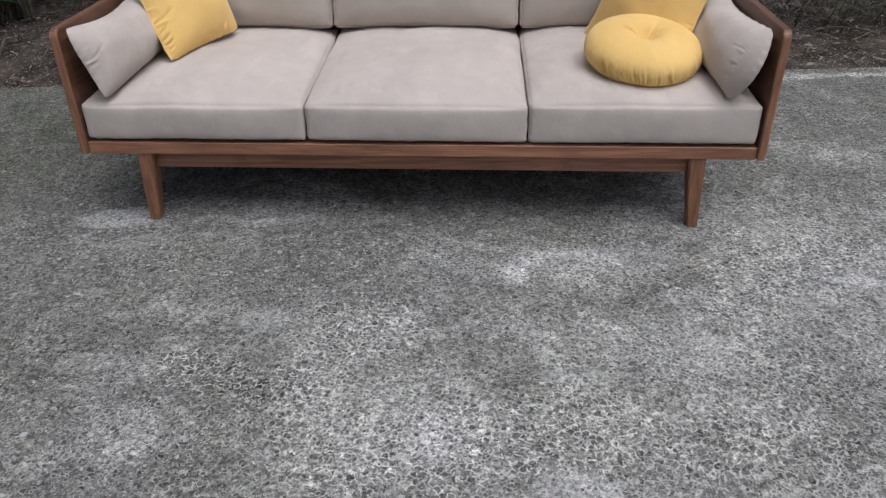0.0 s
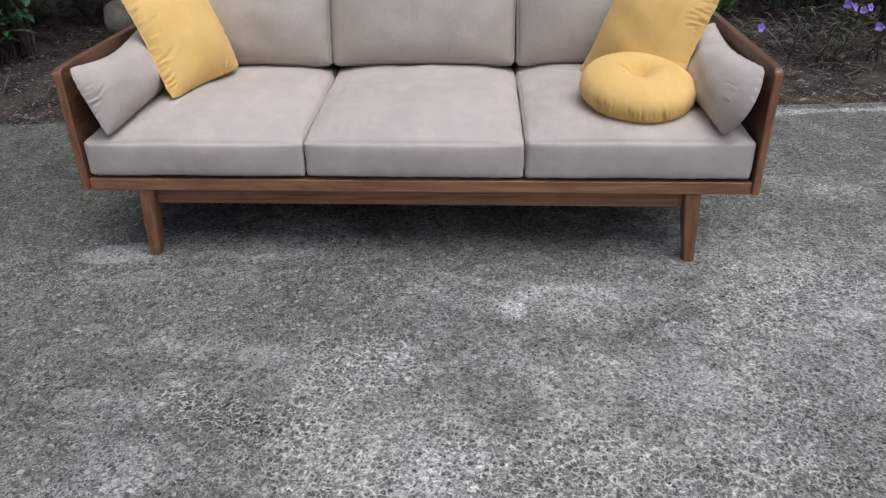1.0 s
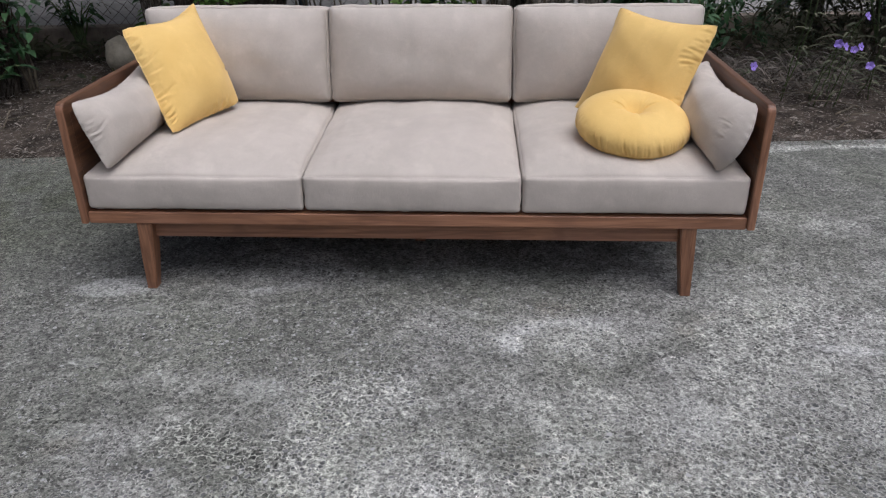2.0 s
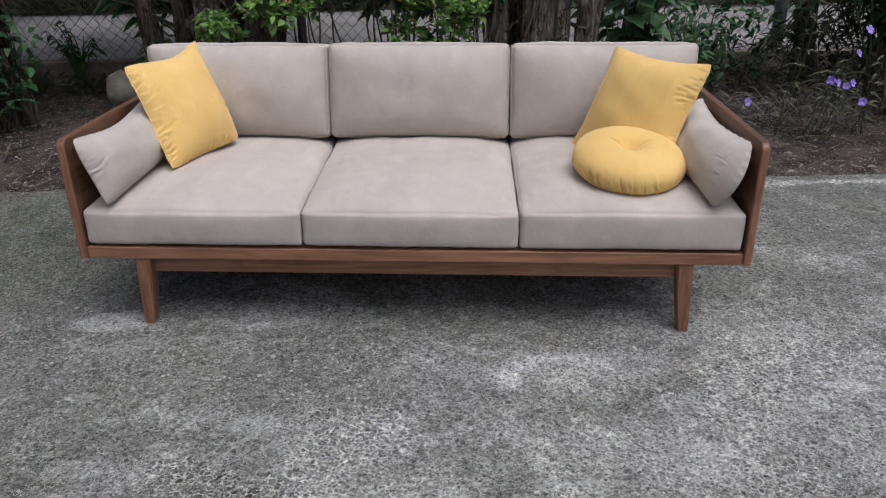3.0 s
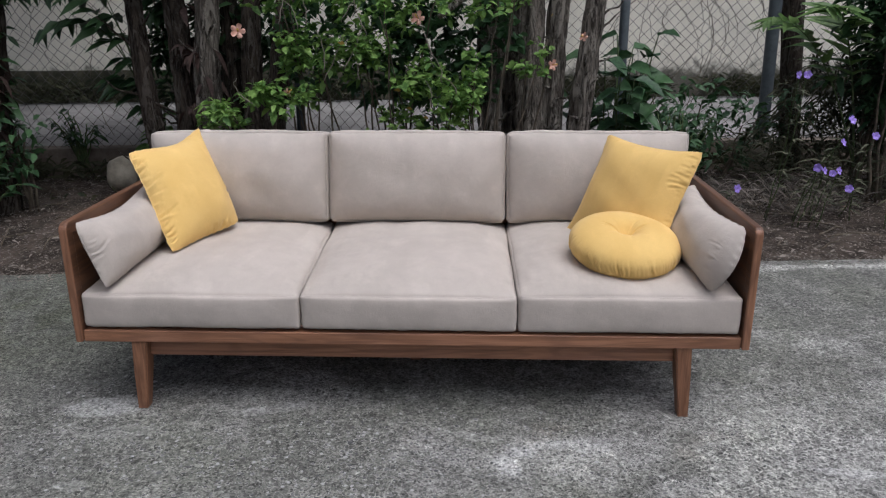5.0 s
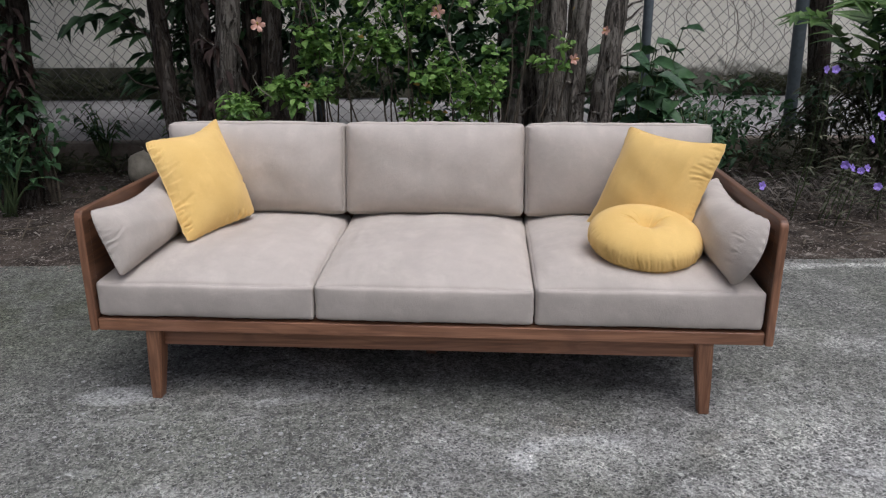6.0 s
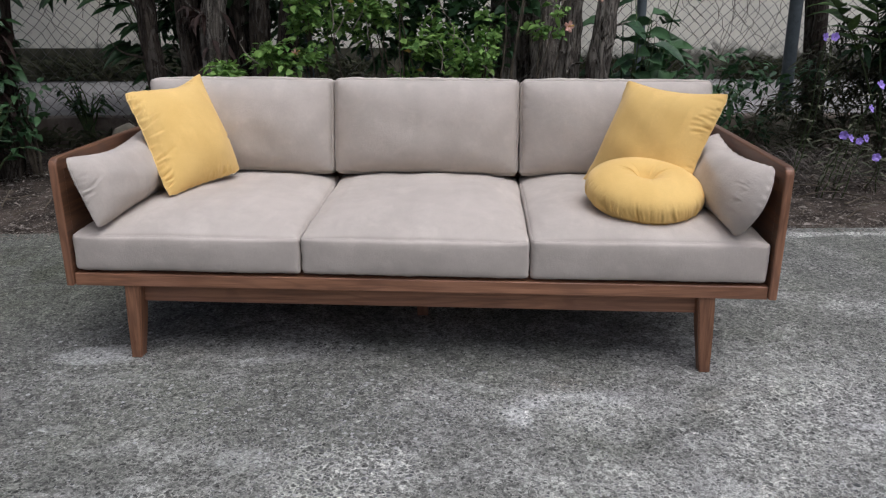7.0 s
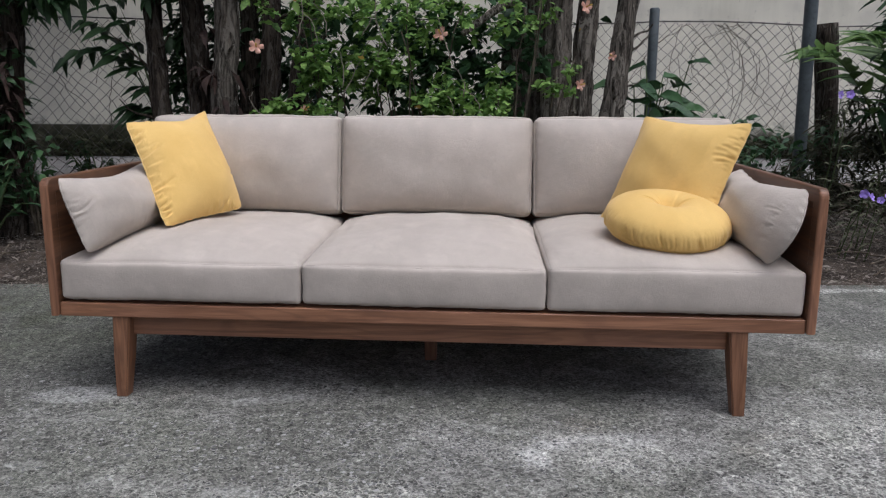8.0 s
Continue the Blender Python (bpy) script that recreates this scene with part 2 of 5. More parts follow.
    # a damp mossy stain towards the bed
    damp = m.math("MULTIPLY", m.blob(-1.8, 0.75, 1.0, 0.9, 0, wob), m.remap(m.noise(5.5, 6, 0.72, wob2), 0.36, 0.6, 0.2, 0.95))
    col = m.mix(damp, col, m.mix(1.0, col, (0.52, 0.55, 0.45), "MULTIPLY"))
    h = m.math("ADD", m.math("MULTIPLY", scab, 0.2), m.math("MULTIPLY", grit, 0.3))
    h = m.math("ADD", h, m.math("MULTIPLY", m.math("MULTIPLY", rim, worn), 0.6))
    h = m.math("SUBTRACT", h, m.math("MULTIPLY", m.math("MULTIPLY", stone, worn), 0.3))
    h = m.math("SUBTRACT", h, m.math("MULTIPLY", pits, 0.5))
    m.bump(h, 0.004, 0.9)
    return m.done(col)


def plain(name, a, b, scale, rough=0.85, bump=0.002, metal=0.0, fine=0.0, spec=0.4):
    m = Nodes(name, rough, metal, spec)
    n = m.noise(scale, 6, 0.65)
    col = m.mix(m.remap(n, 0.32, 0.7), a, b)
    if fine:
        col = m.mix(m.remap(m.noise(fine, 4, 0.7), 0.5, 0.75, 0.0, 0.5), col, tuple(c * 0.45 for c in a))
    m.bump(m.noise(scale * 6, 5, 0.7), bump, 0.8)
    return m.done(col)


def bark(name, deep, ridge_tone, flake_tone):
    m = Nodes(name, 0.95, spec=0.15).world_pos()
    ridge = m.noise(1.0, 6, 0.7, m.stretch(46, 46, 6), 0.8)
    col = m.mix(m.remap(ridge, 0.34, 0.66), deep, ridge_tone)
    flake = m.noise(1.0, 6, 0.7, m.stretch(16, 16, 5), 1.2)
    col = m.mix(m.remap(flake, 0.52, 0.58, 0.0, 0.65), col, flake_tone)
    crack = m.noise(1.0, 4, 0.7, m.stretch(22, 22, 34), 0.6)
    col = m.mix(m.remap(crack, 0.6, 0.68, 0.0, 0.5), col, (0.012, 0.010, 0.009))
    col = m.mix(m.remap(m.noise(3.2, 3), 0.5, 0.7, 0.0, 0.35), col, (0.045, 0.032, 0.025))
    m.bump(m.math("ADD", ridge, m.math("MULTIPLY", m.remap(flake, 0.5, 0.58), 0.3)), 0.035, 1.0)
    return m.done(col)


def wall_paint():
    m = Nodes("stained_cream_plaster", 0.9, spec=0.2).world_pos()
    streak = m.noise(1.0, 5, 0.65, m.stretch(3.0, 3.0, 0.35))
    col = m.mix(m.remap(streak, 0.38, 0.72), (0.74, 0.715, 0.60), (0.63, 0.61, 0.505))
    col = m.mix(m.remap(m.noise(1.3, 4), 0.45, 0.75, 0.0, 0.5), col, (0.46, 0.445, 0.385))
    col = m.mix(m.remap(m.noise(14, 5, 0.7), 0.58, 0.75, 0.0, 0.4), col, (0.27, 0.26, 0.23))
    # moss climbing from the foot of the wall, ragged at its top
    sep = m.t.nodes.new("ShaderNodeSeparateXYZ")
    m.put(sep.inputs[0], m.pos)
    climb = m.math("SUBTRACT", sep.outputs[2], m.math("MULTIPLY", m.noise(5.5, 6, 0.7), 0.75))
    col = m.mix(m.remap(climb, 0.2, -0.02, 0.0, 0.9), col, m.mix(m.noise(24, 5, 0.7), (0.02, 0.022, 0.015), (0.10, 0.095, 0.07)))
    m.bump(m.noise(60, 4), 0.003, 0.6)
    return m.done(col)


def soil():
    m = Nodes("littered_soil", 0.95, spec=0.1).world_pos()
    col = m.mix(m.remap(m.noise(5, 6, 0.7), 0.35, 0.68), (0.036, 0.029, 0.023), (0.12, 0.098, 0.078))
    col = m.mix(m.remap(m.noise(70, 4, 0.7), 0.55, 0.72, 0.0, 0.7), col, (0.14, 0.118, 0.096))
    m.bump(m.noise(45, 6, 0.75), 0.02, 1.0)
    return m.done(col)


BEIGE = fabric("beige_velvet", (0.462, 0.414, 0.357), (0.550, 0.494, 0.429), 0.12)
PIPING = fabric("beige_piping", (0.45, 0.40, 0.35), (0.52, 0.465, 0.41), 0.1)
YELLOW = fabric("mustard_velvet", (0.735, 0.488, 0.155), (0.805, 0.556, 0.195), 0.15, 0.4)
YELLOW_PIPING = fabric("mustard_piping", (0.76, 0.53, 0.2), (0.84, 0.61, 0.26), 0.2)
# the same walnut thrice; the 0.56 tone holds the shade inside the arms
WOOD_X, SHADED_WOOD_Y, WOOD_Z = wood("walnut_lengthways", 0, 1.08), wood("walnut_deep_shaded", 1, 0.56), wood("walnut_upright", 2, 0.95)
CONCRETE = concrete()
ROAD = plain("pale_paving", (0.155, 0.15, 0.14), (0.25, 0.242, 0.227), 2.2, fine=40)
MOSSY = plain("mossy_render", (0.03, 0.032, 0.018), (0.10, 0.095, 0.06), 6, bump=0.01, fine=18)
PLINTH = plain("damp_plinth", (0.09, 0.072, 0.055), (0.21, 0.175, 0.135), 4.0, bump=0.01, fine=25)
STONE = plain("grey_stone", (0.2, 0.18, 0.135), (0.36, 0.325, 0.25), 9.0, bump=0.004)


def aggregate():
    m = Nodes("aggregate_stone", 0.75, spec=0.3)
    r = m.island()
    col = m.mix(m.remap(r, 0.0, 0.75), (0.06, 0.062, 0.06), (0.17, 0.169, 0.162))
    col = m.mix(m.remap(r, 0.86, 0.9), col, (0.40, 0.395, 0.38))
    col = m.mix(m.remap(m.noise(300, 3, 0.7), 0.5, 0.7, 0.0, 0.4), col, (0.2, 0.198, 0.19))
    m.bump(m.noise(500, 3), 0.0008, 0.8)
    return m.done(col)


AGGREGATE = aggregate()
PASTE = plain("pale_cement", (0.26, 0.257, 0.232), (0.48, 0.474, 0.43), 90, rough=0.95, bump=0.002, fine=260, spec=0.2)
BARK = bark("dark_bark", (0.011, 0.009, 0.007), (0.095, 0.078, 0.06), (0.165, 0.148, 0.122))
# paler flaking bark, its tone raised further to offset the shade on the trunks
LIFTED_TAN_BARK = bark("lifted_tan_bark", (0.03, 0.026, 0.021), (0.27, 0.24, 0.195), (0.43, 0.395, 0.33))
WALL, SOIL = wall_paint(), soil()
WIRE = plain("weathered_wire", (0.1, 0.092, 0.082), (0.21, 0.19, 0.17), 30, rough=0.6, bump=0.0005, metal=0.6)
STEEL = plain("painted_steel", (0.07, 0.088, 0.095), (0.13, 0.15, 0.157), 6, rough=0.5, bump=0.001, fine=30)
DARK_STEEL = plain("dark_steel", (0.035, 0.045, 0.055), (0.07, 0.08, 0.09), 8, rough=0.6, bump=0.001)
STEM = plain("twig_bark", (0.06, 0.05, 0.035), (0.16, 0.13, 0.09), 20, bump=0.002)
GREEN_STEM = plain("green_stem", (0.05, 0.08, 0.03), (0.10, 0.13, 0.05), 20, bump=0.001)
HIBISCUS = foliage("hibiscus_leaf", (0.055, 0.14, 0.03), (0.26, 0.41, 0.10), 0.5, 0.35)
DARK_LEAF = foliage("dark_leaf", (0.015, 0.037, 0.015), (0.046, 0.095, 0.034), 0.45, 0.15)
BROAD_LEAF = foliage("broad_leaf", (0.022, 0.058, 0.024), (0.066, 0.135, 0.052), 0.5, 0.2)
PALM_LEAF = foliage("palm_leaf", (0.06, 0.13, 0.03), (0.18, 0.28, 0.09), 0.4, 0.3)
GRASS = foliage("weed_blade", (0.025, 0.036, 0.017), (0.14, 0.14, 0.085), 0.7, 0.2)
WEED = foliage("dark_weed", (0.018, 0.026, 0.012), (0.075, 0.075, 0.04), 0.7, 0.15)
PALE_TWIG = plain("pale_twig", (0.2, 0.17, 0.13), (0.36, 0.32, 0.26), 30, bump=0.001)
DRY = foliage("dry_leaf", (0.048, 0.041, 0.034), (0.28, 0.246, 0.205), 0.8, 0.1)
WITHERED = foliage("withered_leaf", (0.018, 0.011, 0.009), (0.06, 0.036, 0.027), 0.8, 0.1)
PURPLE = plain("purple_petal", (0.26, 0.17, 0.58), (0.38, 0.27, 0.72), 40, rough=0.6, bump=0.0005)
SALMON = plain("salmon_petal", (0.58, 0.30, 0.21), (0.70, 0.44, 0.34), 40, rough=0.6, bump=0.0005)
PISTIL = plain("yellow_pistil", (0.5, 0.33, 0.06), (0.6, 0.42, 0.1), 60, bump=0.0005)


# ---- mesh tools ----
def finish(me, material, smooth=True):
    me.materials.append(material)
    if smooth:
        me.polygons.foreach_set("use_smooth", [True] * len(me.polygons))
    return me


def part(name, bm, material, parent, label="", smooth=True):
    """Links a bmesh (or a mesh) as one object under its thing."""
    if isinstance(bm, bmesh.types.BMesh):
        me = bpy.data.meshes.new(name)
        bmesh.ops.recalc_face_normals(bm, faces=bm.faces)
        bm.to_mesh(me)
        bm.free()
        finish(me, material, smooth)
    else:
        me = bm
    ob = new(name, me)
    if parent is not None:
        ob.parent = parent
    return tagged(ob, label)


def mesh_of(name, verts, faces, material, smooth=True):
    me = bpy.data.meshes.new(name)
    me.from_pydata([tuple(v) for v in verts], [], [tuple(f) for f in faces])
    me.update()
    return finish(me, material, smooth)


def thing(name, place, label, category, group="", kind=""):
    ob = new(name)
    ob.empty_display_size = 0.1
    ob.matrix_basis = place if isinstance(place, Matrix) else Matrix.Translation(place)
    return tagged(ob, label, category, group, kind)


def rounded_box(lo, hi, r, seg=3):
    bm = bmesh.new()
    bmesh.ops.create_cube(bm, size=1)
    for v in bm.verts:
        v.co = Vector([(lo[i] + hi[i]) / 2 + v.co[i] * (hi[i] - lo[i]) for i in range(3)])
    bmesh.ops.bevel(bm, geom=bm.edges[:], offset=r, segments=seg, profile=0.5, affect="EDGES")
    return bm


def tube(points, radii, seg=8, closed=False, rough=0.0, cap=True):
    """Verts and faces of a tube along points."""
    pts = [Vector(p) for p in points]
    n = len(pts)
    verts, faces = [], []
    side = None
    for i, p in enumerate(pts):
        if closed:
            d = pts[(i + 1) % n] - pts[i - 1]
        else:
            d = pts[min(i + 1, n - 1)] - pts[max(i - 1, 0)]
        d.normalize()
        if side is None:
            side = d.orthogonal().normalized()
        side = (side - d * side.dot(d)).normalized()
        other = d.cross(side)
        r = radii[i] if isinstance(radii, (list, tuple)) else radii
        for k in range(seg):
            a = 2 * math.pi * k / seg
            q = p + (side * math.cos(a) + other * math.sin(a)) * r
            if rough:
                w = noise.noise(Vector((math.cos(a) * 2.2, math.sin(a) * 2.2, p.z * 1.4 + p.x * 9)))
                w += 0.6 * noise.noise(Vector((math.cos(a) * 6, math.sin(a) * 6, p.z * 5 + p.x * 7)))
                w += 0.5 * noise.noise(Vector((math.cos(a) * 1.3, math.sin(a) * 1.3, p.z * 12 + p.x * 5)))
                q = p + (q - p) * (1 + rough * w)
            verts.append(q)
    for i in range(n if closed else n - 1):
        for k in range(seg):
            a, b = i * seg + k, i * seg + (k + 1) % seg
            c, d = ((i + 1) % n) * seg + (k + 1) % seg, ((i + 1) % n) * seg + k
            faces.append((a, b, c, d))
    if cap and not closed:
        faces.append(tuple(reversed(range(seg))))
        faces.append(tuple(range((n - 1) * seg, n * seg)))
    return verts, faces


def joined(pieces):
    verts, faces = [], []
    for v, f in pieces:
        k = len(verts)
        verts.extend(v)
        faces.extend([tuple(i + k for i in face) for face in f])
    return verts, faces


def bend(a, b, sag, n=8, wob=0.0, rng=random):
    """A bent line from a to b."""
    a, b, s = Vector(a), Vector(b), Vector(sag)
    out = []
    for i in range(n):
        t = i / (n - 1)
        p = a.lerp(b, t) + s * (4 * t * (1 - t))
        if wob and 0 < i:
            p += Vector((rng.uniform(-wob, wob), rng.uniform(-wob, wob), rng.uniform(-wob, wob)))
        out.append(p)
    return out


def leaves(name, P, D, N, L, W, material, fold=0.25, droop=0.25, wide=0.4):
    """Many folded leaf blades in one mesh: base, direction, upper side, length and width of each."""
    P, D, N = (np.asarray(a, float) for a in (P, D, N))
    L, W = np.asarray(L, float)[:, None], np.asarray(W, float)[:, None] / 2
    D = D / np.linalg.norm(D, axis=1, keepdims=True)
    S = np.cross(D, N)
    S /= np.linalg.norm(S, axis=1, keepdims=True) + 1e-9
    U = np.cross(S, D)
    down = np.array([0, 0, -1.0])
    at = lambda t, s, u: P + D * L * t + S * W * s + U * W * u + down * (droop * L * t * t)
    V = np.stack([at(0, 0, 0), at(wide, -1, fold), at(wide, 0, 0), at(wide, 1, fold), at(0.74, -0.7, fold * 0.7), at(0.74, 0, 0), at(0.74, 0.7, fold * 0.7), at(1, 0, 0)], 1)
    n = len(P)
    base = (np.arange(n) * 8)[:, None]
    tri = np.array([[0, 2, 1], [0, 3, 2], [4, 5, 7], [5, 6, 7]])
    quad = np.array([[1, 2, 5, 4], [2, 3, 6, 5]])
    faces = [tuple(f) for t in tri for f in (base + t).tolist()] + [tuple(f) for q in quad for f in (base + q).tolist()]
    return mesh_of(name, V.reshape(-1, 3).tolist(), faces, material)


def single_leaves(name, P, D, N, L, W, material, parent, fold=0.25, droop=0.25, wide=0.4):
    """The same blades, each one a part of its own."""
    for p, d, up, l, w in zip(P, D, N, L, W):
        d = Vector(d).normalized()
        s = d.cross(Vector(up)).normalized()
        u = s.cross(d)
        curl = droop * (0.6 + 0.8 * noise.noise(Vector(p) * 7 + d * 3))
        verts, faces = [], []
        for i in range(9):
            t = i / 8
            half = w / 2 * (math.sin(math.pi * t ** (0.62 if wide >= 0.4 else 0.5)) ** 0.8 if 0 < i < 8 else 0.03)
            mid = Vector(p) + d * (l * t) - Vector((0, 0, curl * l * t * t))
            wave = 0.12 * half * math.sin(t * 11 + p[0] * 40)
            for k in (-1, -0.5, 0, 0.5, 1):
                verts.append(mid + s * (half * k) + u * (half * fold * k * k * 1.3 + wave * k))
        for i in range(8):
            for k in range(4):
                q = i * 5 + k
                faces.append((q, q + 1, q + 6, q + 5))
        part(name, mesh_of(name, verts, faces, material), None, parent)


def unit(rng, n):
    v = rng.normal(size=(n, 3))
    return v / np.linalg.norm(v, axis=1, keepdims=True)


def rosettes(rng, centres, spread, count, length, width, lift=0.5):
    """Leaf bases, directions, uppers, sizes in small sprays round each centre."""
    P, D, N, L, W = [], [], [], [], []
    for c in centres:
        k = rng.integers(max(2, count - 2), count + 3)
        d = unit(rng, k)
        d[:, 2] = d[:, 2] * 0.6 + lift * rng.random(k)
        p = np.asarray(c) + unit(rng, k) * spread * rng.random((k, 1))
        nrm = np.tile([0, 0, 1.0], (k, 1)) + unit(rng, k) * 0.7
        l = length * rng.uniform(0.6, 1.25, k)
        P.append(p), D.append(d), N.append(nrm), L.append(l), W.append(l * width / length * rng.uniform(0.85, 1.15, k))
    return [np.concatenate(a) for a in (P, D, N, L, W)]


def in_ball(rng, centre, radii, n):
    return np.asarray(centre) + unit(rng, n) * (rng.random((n, 1)) ** 0.45) * np.asarray(radii)


SLOPE = 0.083                                   # the garden's lines run a little askew to the sofa
ASKEW = math.degrees(math.atan(SLOPE))


def line_y(y0, x):
    return y0 + SLOPE * x


# ---- setting ----
def ground_sheet():
    """Soil sheet to the horizon, finer and bumpy near the bed."""
    xs = [-80, -30, -12, -7] + [-5 + 0.1 * i for i in range(101)] + [7, 12, 30, 80]
    ys = [-80, -30, -10, -4, 0, 1.0] + [1.3 + 0.08 * i for i in range(36)] + [4.4, 6, 9, 14, 30, 80]
    verts = []
    for y in ys:
        for x in xs:
            d = y - line_y(1.46, x)
            z = -0.06
            if -1 < d < 3 and abs(x) < 6:
                z = -0.022 + 0.03 * max(0, min(1, d / 2)) + 0.022 * noise.noise(Vector((x * 2.3, y * 2.3, 0))) + 0.014 * noise.noise(Vector((x * 8, y * 8, 3)))
                if d < 0.05:
                    z = -0.05
            verts.append((x, y, z))
    w = len(xs)
    faces = [(j * w + i, j * w + i + 1, (j + 1) * w + i + 1, (j + 1) * w + i) for j in range(len(ys) - 1) for i in range(w - 1)]
    return tagged(new("ground", mesh_of("ground", verts, faces, SOIL)), "dark garden soil strewn with dry leaves", "soil", kind="structure")


def slab():
    """The concrete yard, with a ragged worn edge along the bed."""
    xs = [-14, -8] + [-5 + 0.07 * i for i in range(144)] + [8, 14]
    top, low, front = [], [], []
    for x in xs:
        y = line_y(1.46, x) + 0.022 * noise.noise(Vector((x * 3.1, 5, 0))) + 0.014 * noise.noise(Vector((x * 13, 2, 0)))
        top.append((x, y - 0.012, 0.0)), low.append((x, y, -0.08)), front.append((x, -14.0, 0.0))
    n = len(xs)
    lip = [(x, y + 0.006, -0.009) for x, y, _ in top]
    verts = front + top + lip + low
    faces = []
    for i in range(n - 1):
        for k in range(3):
            faces.append((k * n + i, k * n + i + 1, (k + 1) * n + i + 1, (k + 1) * n + i))
    return tagged(new("pavement", mesh_of("pavement", verts, faces, CONCRETE, False)), "weathered grey concrete yard with bared aggregate", "concrete yard", kind="structure")


def block(name, x0, x1, y0, y1, z0, z1, material, label, category, r=0.006):
    """A long block lying along the garden's lines; y at x = 0."""
    ob = part(name, rounded_box((x0, 0, z0), (x1, y1 - y0, z1), r, 2), material, None, "", False)
    ob.matrix_basis = pose(0, y0, 0, 0, 0, ASKEW)
    return tagged(ob, label, category, kind="structure")


ground_sheet()
slab()
block("road", -14, 14, 3.86, 7.48, -0.1, 0.12, ROAD, "pale concrete lane beyond the fence", "lane")
block("wall_north", -14, 14, 7.5, 7.7, -0.1, 3.4, WALL, "tall cream plastered boundary wall with grey stains", "boundary wall")
block("wall_base", -14, -0.3, 7.46, 7.499, 0.11, 0.50, MOSSY, "dark mossy base course of the boundary wall", "wall base")
block("kerb", -14, 14, 3.70, 3.86, -0.1, 0.22, PLINTH, "damp dark concrete plinth below the wire fence", "plinth", 0.015)


# ---- wire fence ----
def fence():
    whole = thing("chain_link_fence", pose(0, 3.78, 0, 0, 0, ASKEW), "weathered diamond wire fence on steel posts, vines on it", "fence")
    z0, z1, cell, rad = 0.17, 1.40, 0.0911, 0.0021
    rng = random.Random(4)
    runs = []
    for sense in (1, -1):
        x = -5.2
        while x < 5.2:
            pts, z, k = [], z0, 0
            while z <= z1 + 0.012:
                px = x + sense * (z - z0)
                if -5 <= px <= 5:
                    sag = 0.03 * noise.noise(Vector((px * 1.7, z * 2.0, 1))) + 0.022 * noise.noise(Vector((px * 5, z * 5, 4)))
                    top_sag = -0.03 * (z - z0) / (z1 - z0) * (0.5 + 0.5 * math.sin(px * 2.8))
                    pts.append((px + sag, 0.012 * (1 if k % 2 else -1) * sense * 0.4 + sag, z + sag * 0.7 + top_sag))
                z += cell / 2
                k += 1
            if len(pts) > 1:
                pts.append((pts[-1][0] - sense * 0.006, pts[-1][1], pts[-1][2] + 0.016))
                runs.append(tube(pts, rad, 4, cap=False))
            x += cell
    part("wire_mesh", mesh_of("wire_mesh", *joined(runs), WIRE), WIRE, whole, "rusty grey diamond wire")
    top = [(x * 0.1, 0, z1 + 0.004 - 0.03 * (0.5 + 0.5 * math.sin(x * 0.28)) + 0.01 * noise.noise(Vector((x * 0.4, 0, 0)))) for x in range(-50, 51)]
    part("top_wire", mesh_of("top_wire", *tube(top, 0.005, 5), WIRE), WIRE, whole)
    for x, r, h, mat in ((-3.4, 0.04, 1.5, DARK_STEEL), (-1.12, 0.034, 1.5, DARK_STEEL), (1.32, 0.036, 1.49, STEEL), (3.9, 0.036, 1.5, STEEL)):
        v = tube([(x, -0.05, z) for z in (0.1, 0.5, 1.0, h - 0.01, h)], [r, r, r, r, r * 0.8], 14)
        part("fence_post", mesh_of("fence_post", *v, mat), mat, whole, "slim steel fence post")
    # loose wires and dead vines that hang from the top
    for i in range(24):
        x = rng.uniform(1.35, 2.35) if i < 16 else rng.uniform(-4.4, -1.6)
        a = (x, -0.03, z1 - 0.02)
        b = (x + rng.uniform(-0.3, 0.3), -0.04, z1 - rng.uniform(0.3, 1.1))
        pts = bend(a, b, (rng.uniform(-0.3, 0.3), 0, 0.02), 24, 0.009, rng)
        part("dead_vine", mesh_of("dead_vine", *tube(pts, 0.0022, 5), STEM), STEM, whole)
    return whole


fence()

# a tall steel pole and an old timber post by the fence
big = thing("steel_pole", (2.415, 3.8, 0.0), "tall blue-grey steel pole by the fence", "pole")
part("shaft", mesh_of("shaft", *tube([(0, 0, -0.02), (-0.002, 0, 0.5), (-0.01, 0, 1.0), (-0.018, 0, 1.7), (-0.03, 0, 2.6)], 0.046, 18), STEEL), STEEL, big)
part("footing", rounded_box((-0.1, -0.1, -0.05), (0.1, 0.1, 0.27), 0.03), STONE, big, "rough concrete footing")
old = thing("timber_post", (2.67, 3.85, 0.0), "old dark weathered timber post", "post")
part("stake", mesh_of("stake", *tube([(-0.01 * z, 0, z * 0.1 - 0.02) for z in range(15)], 0.078, 12, rough=0.12), BARK), BARK, old)


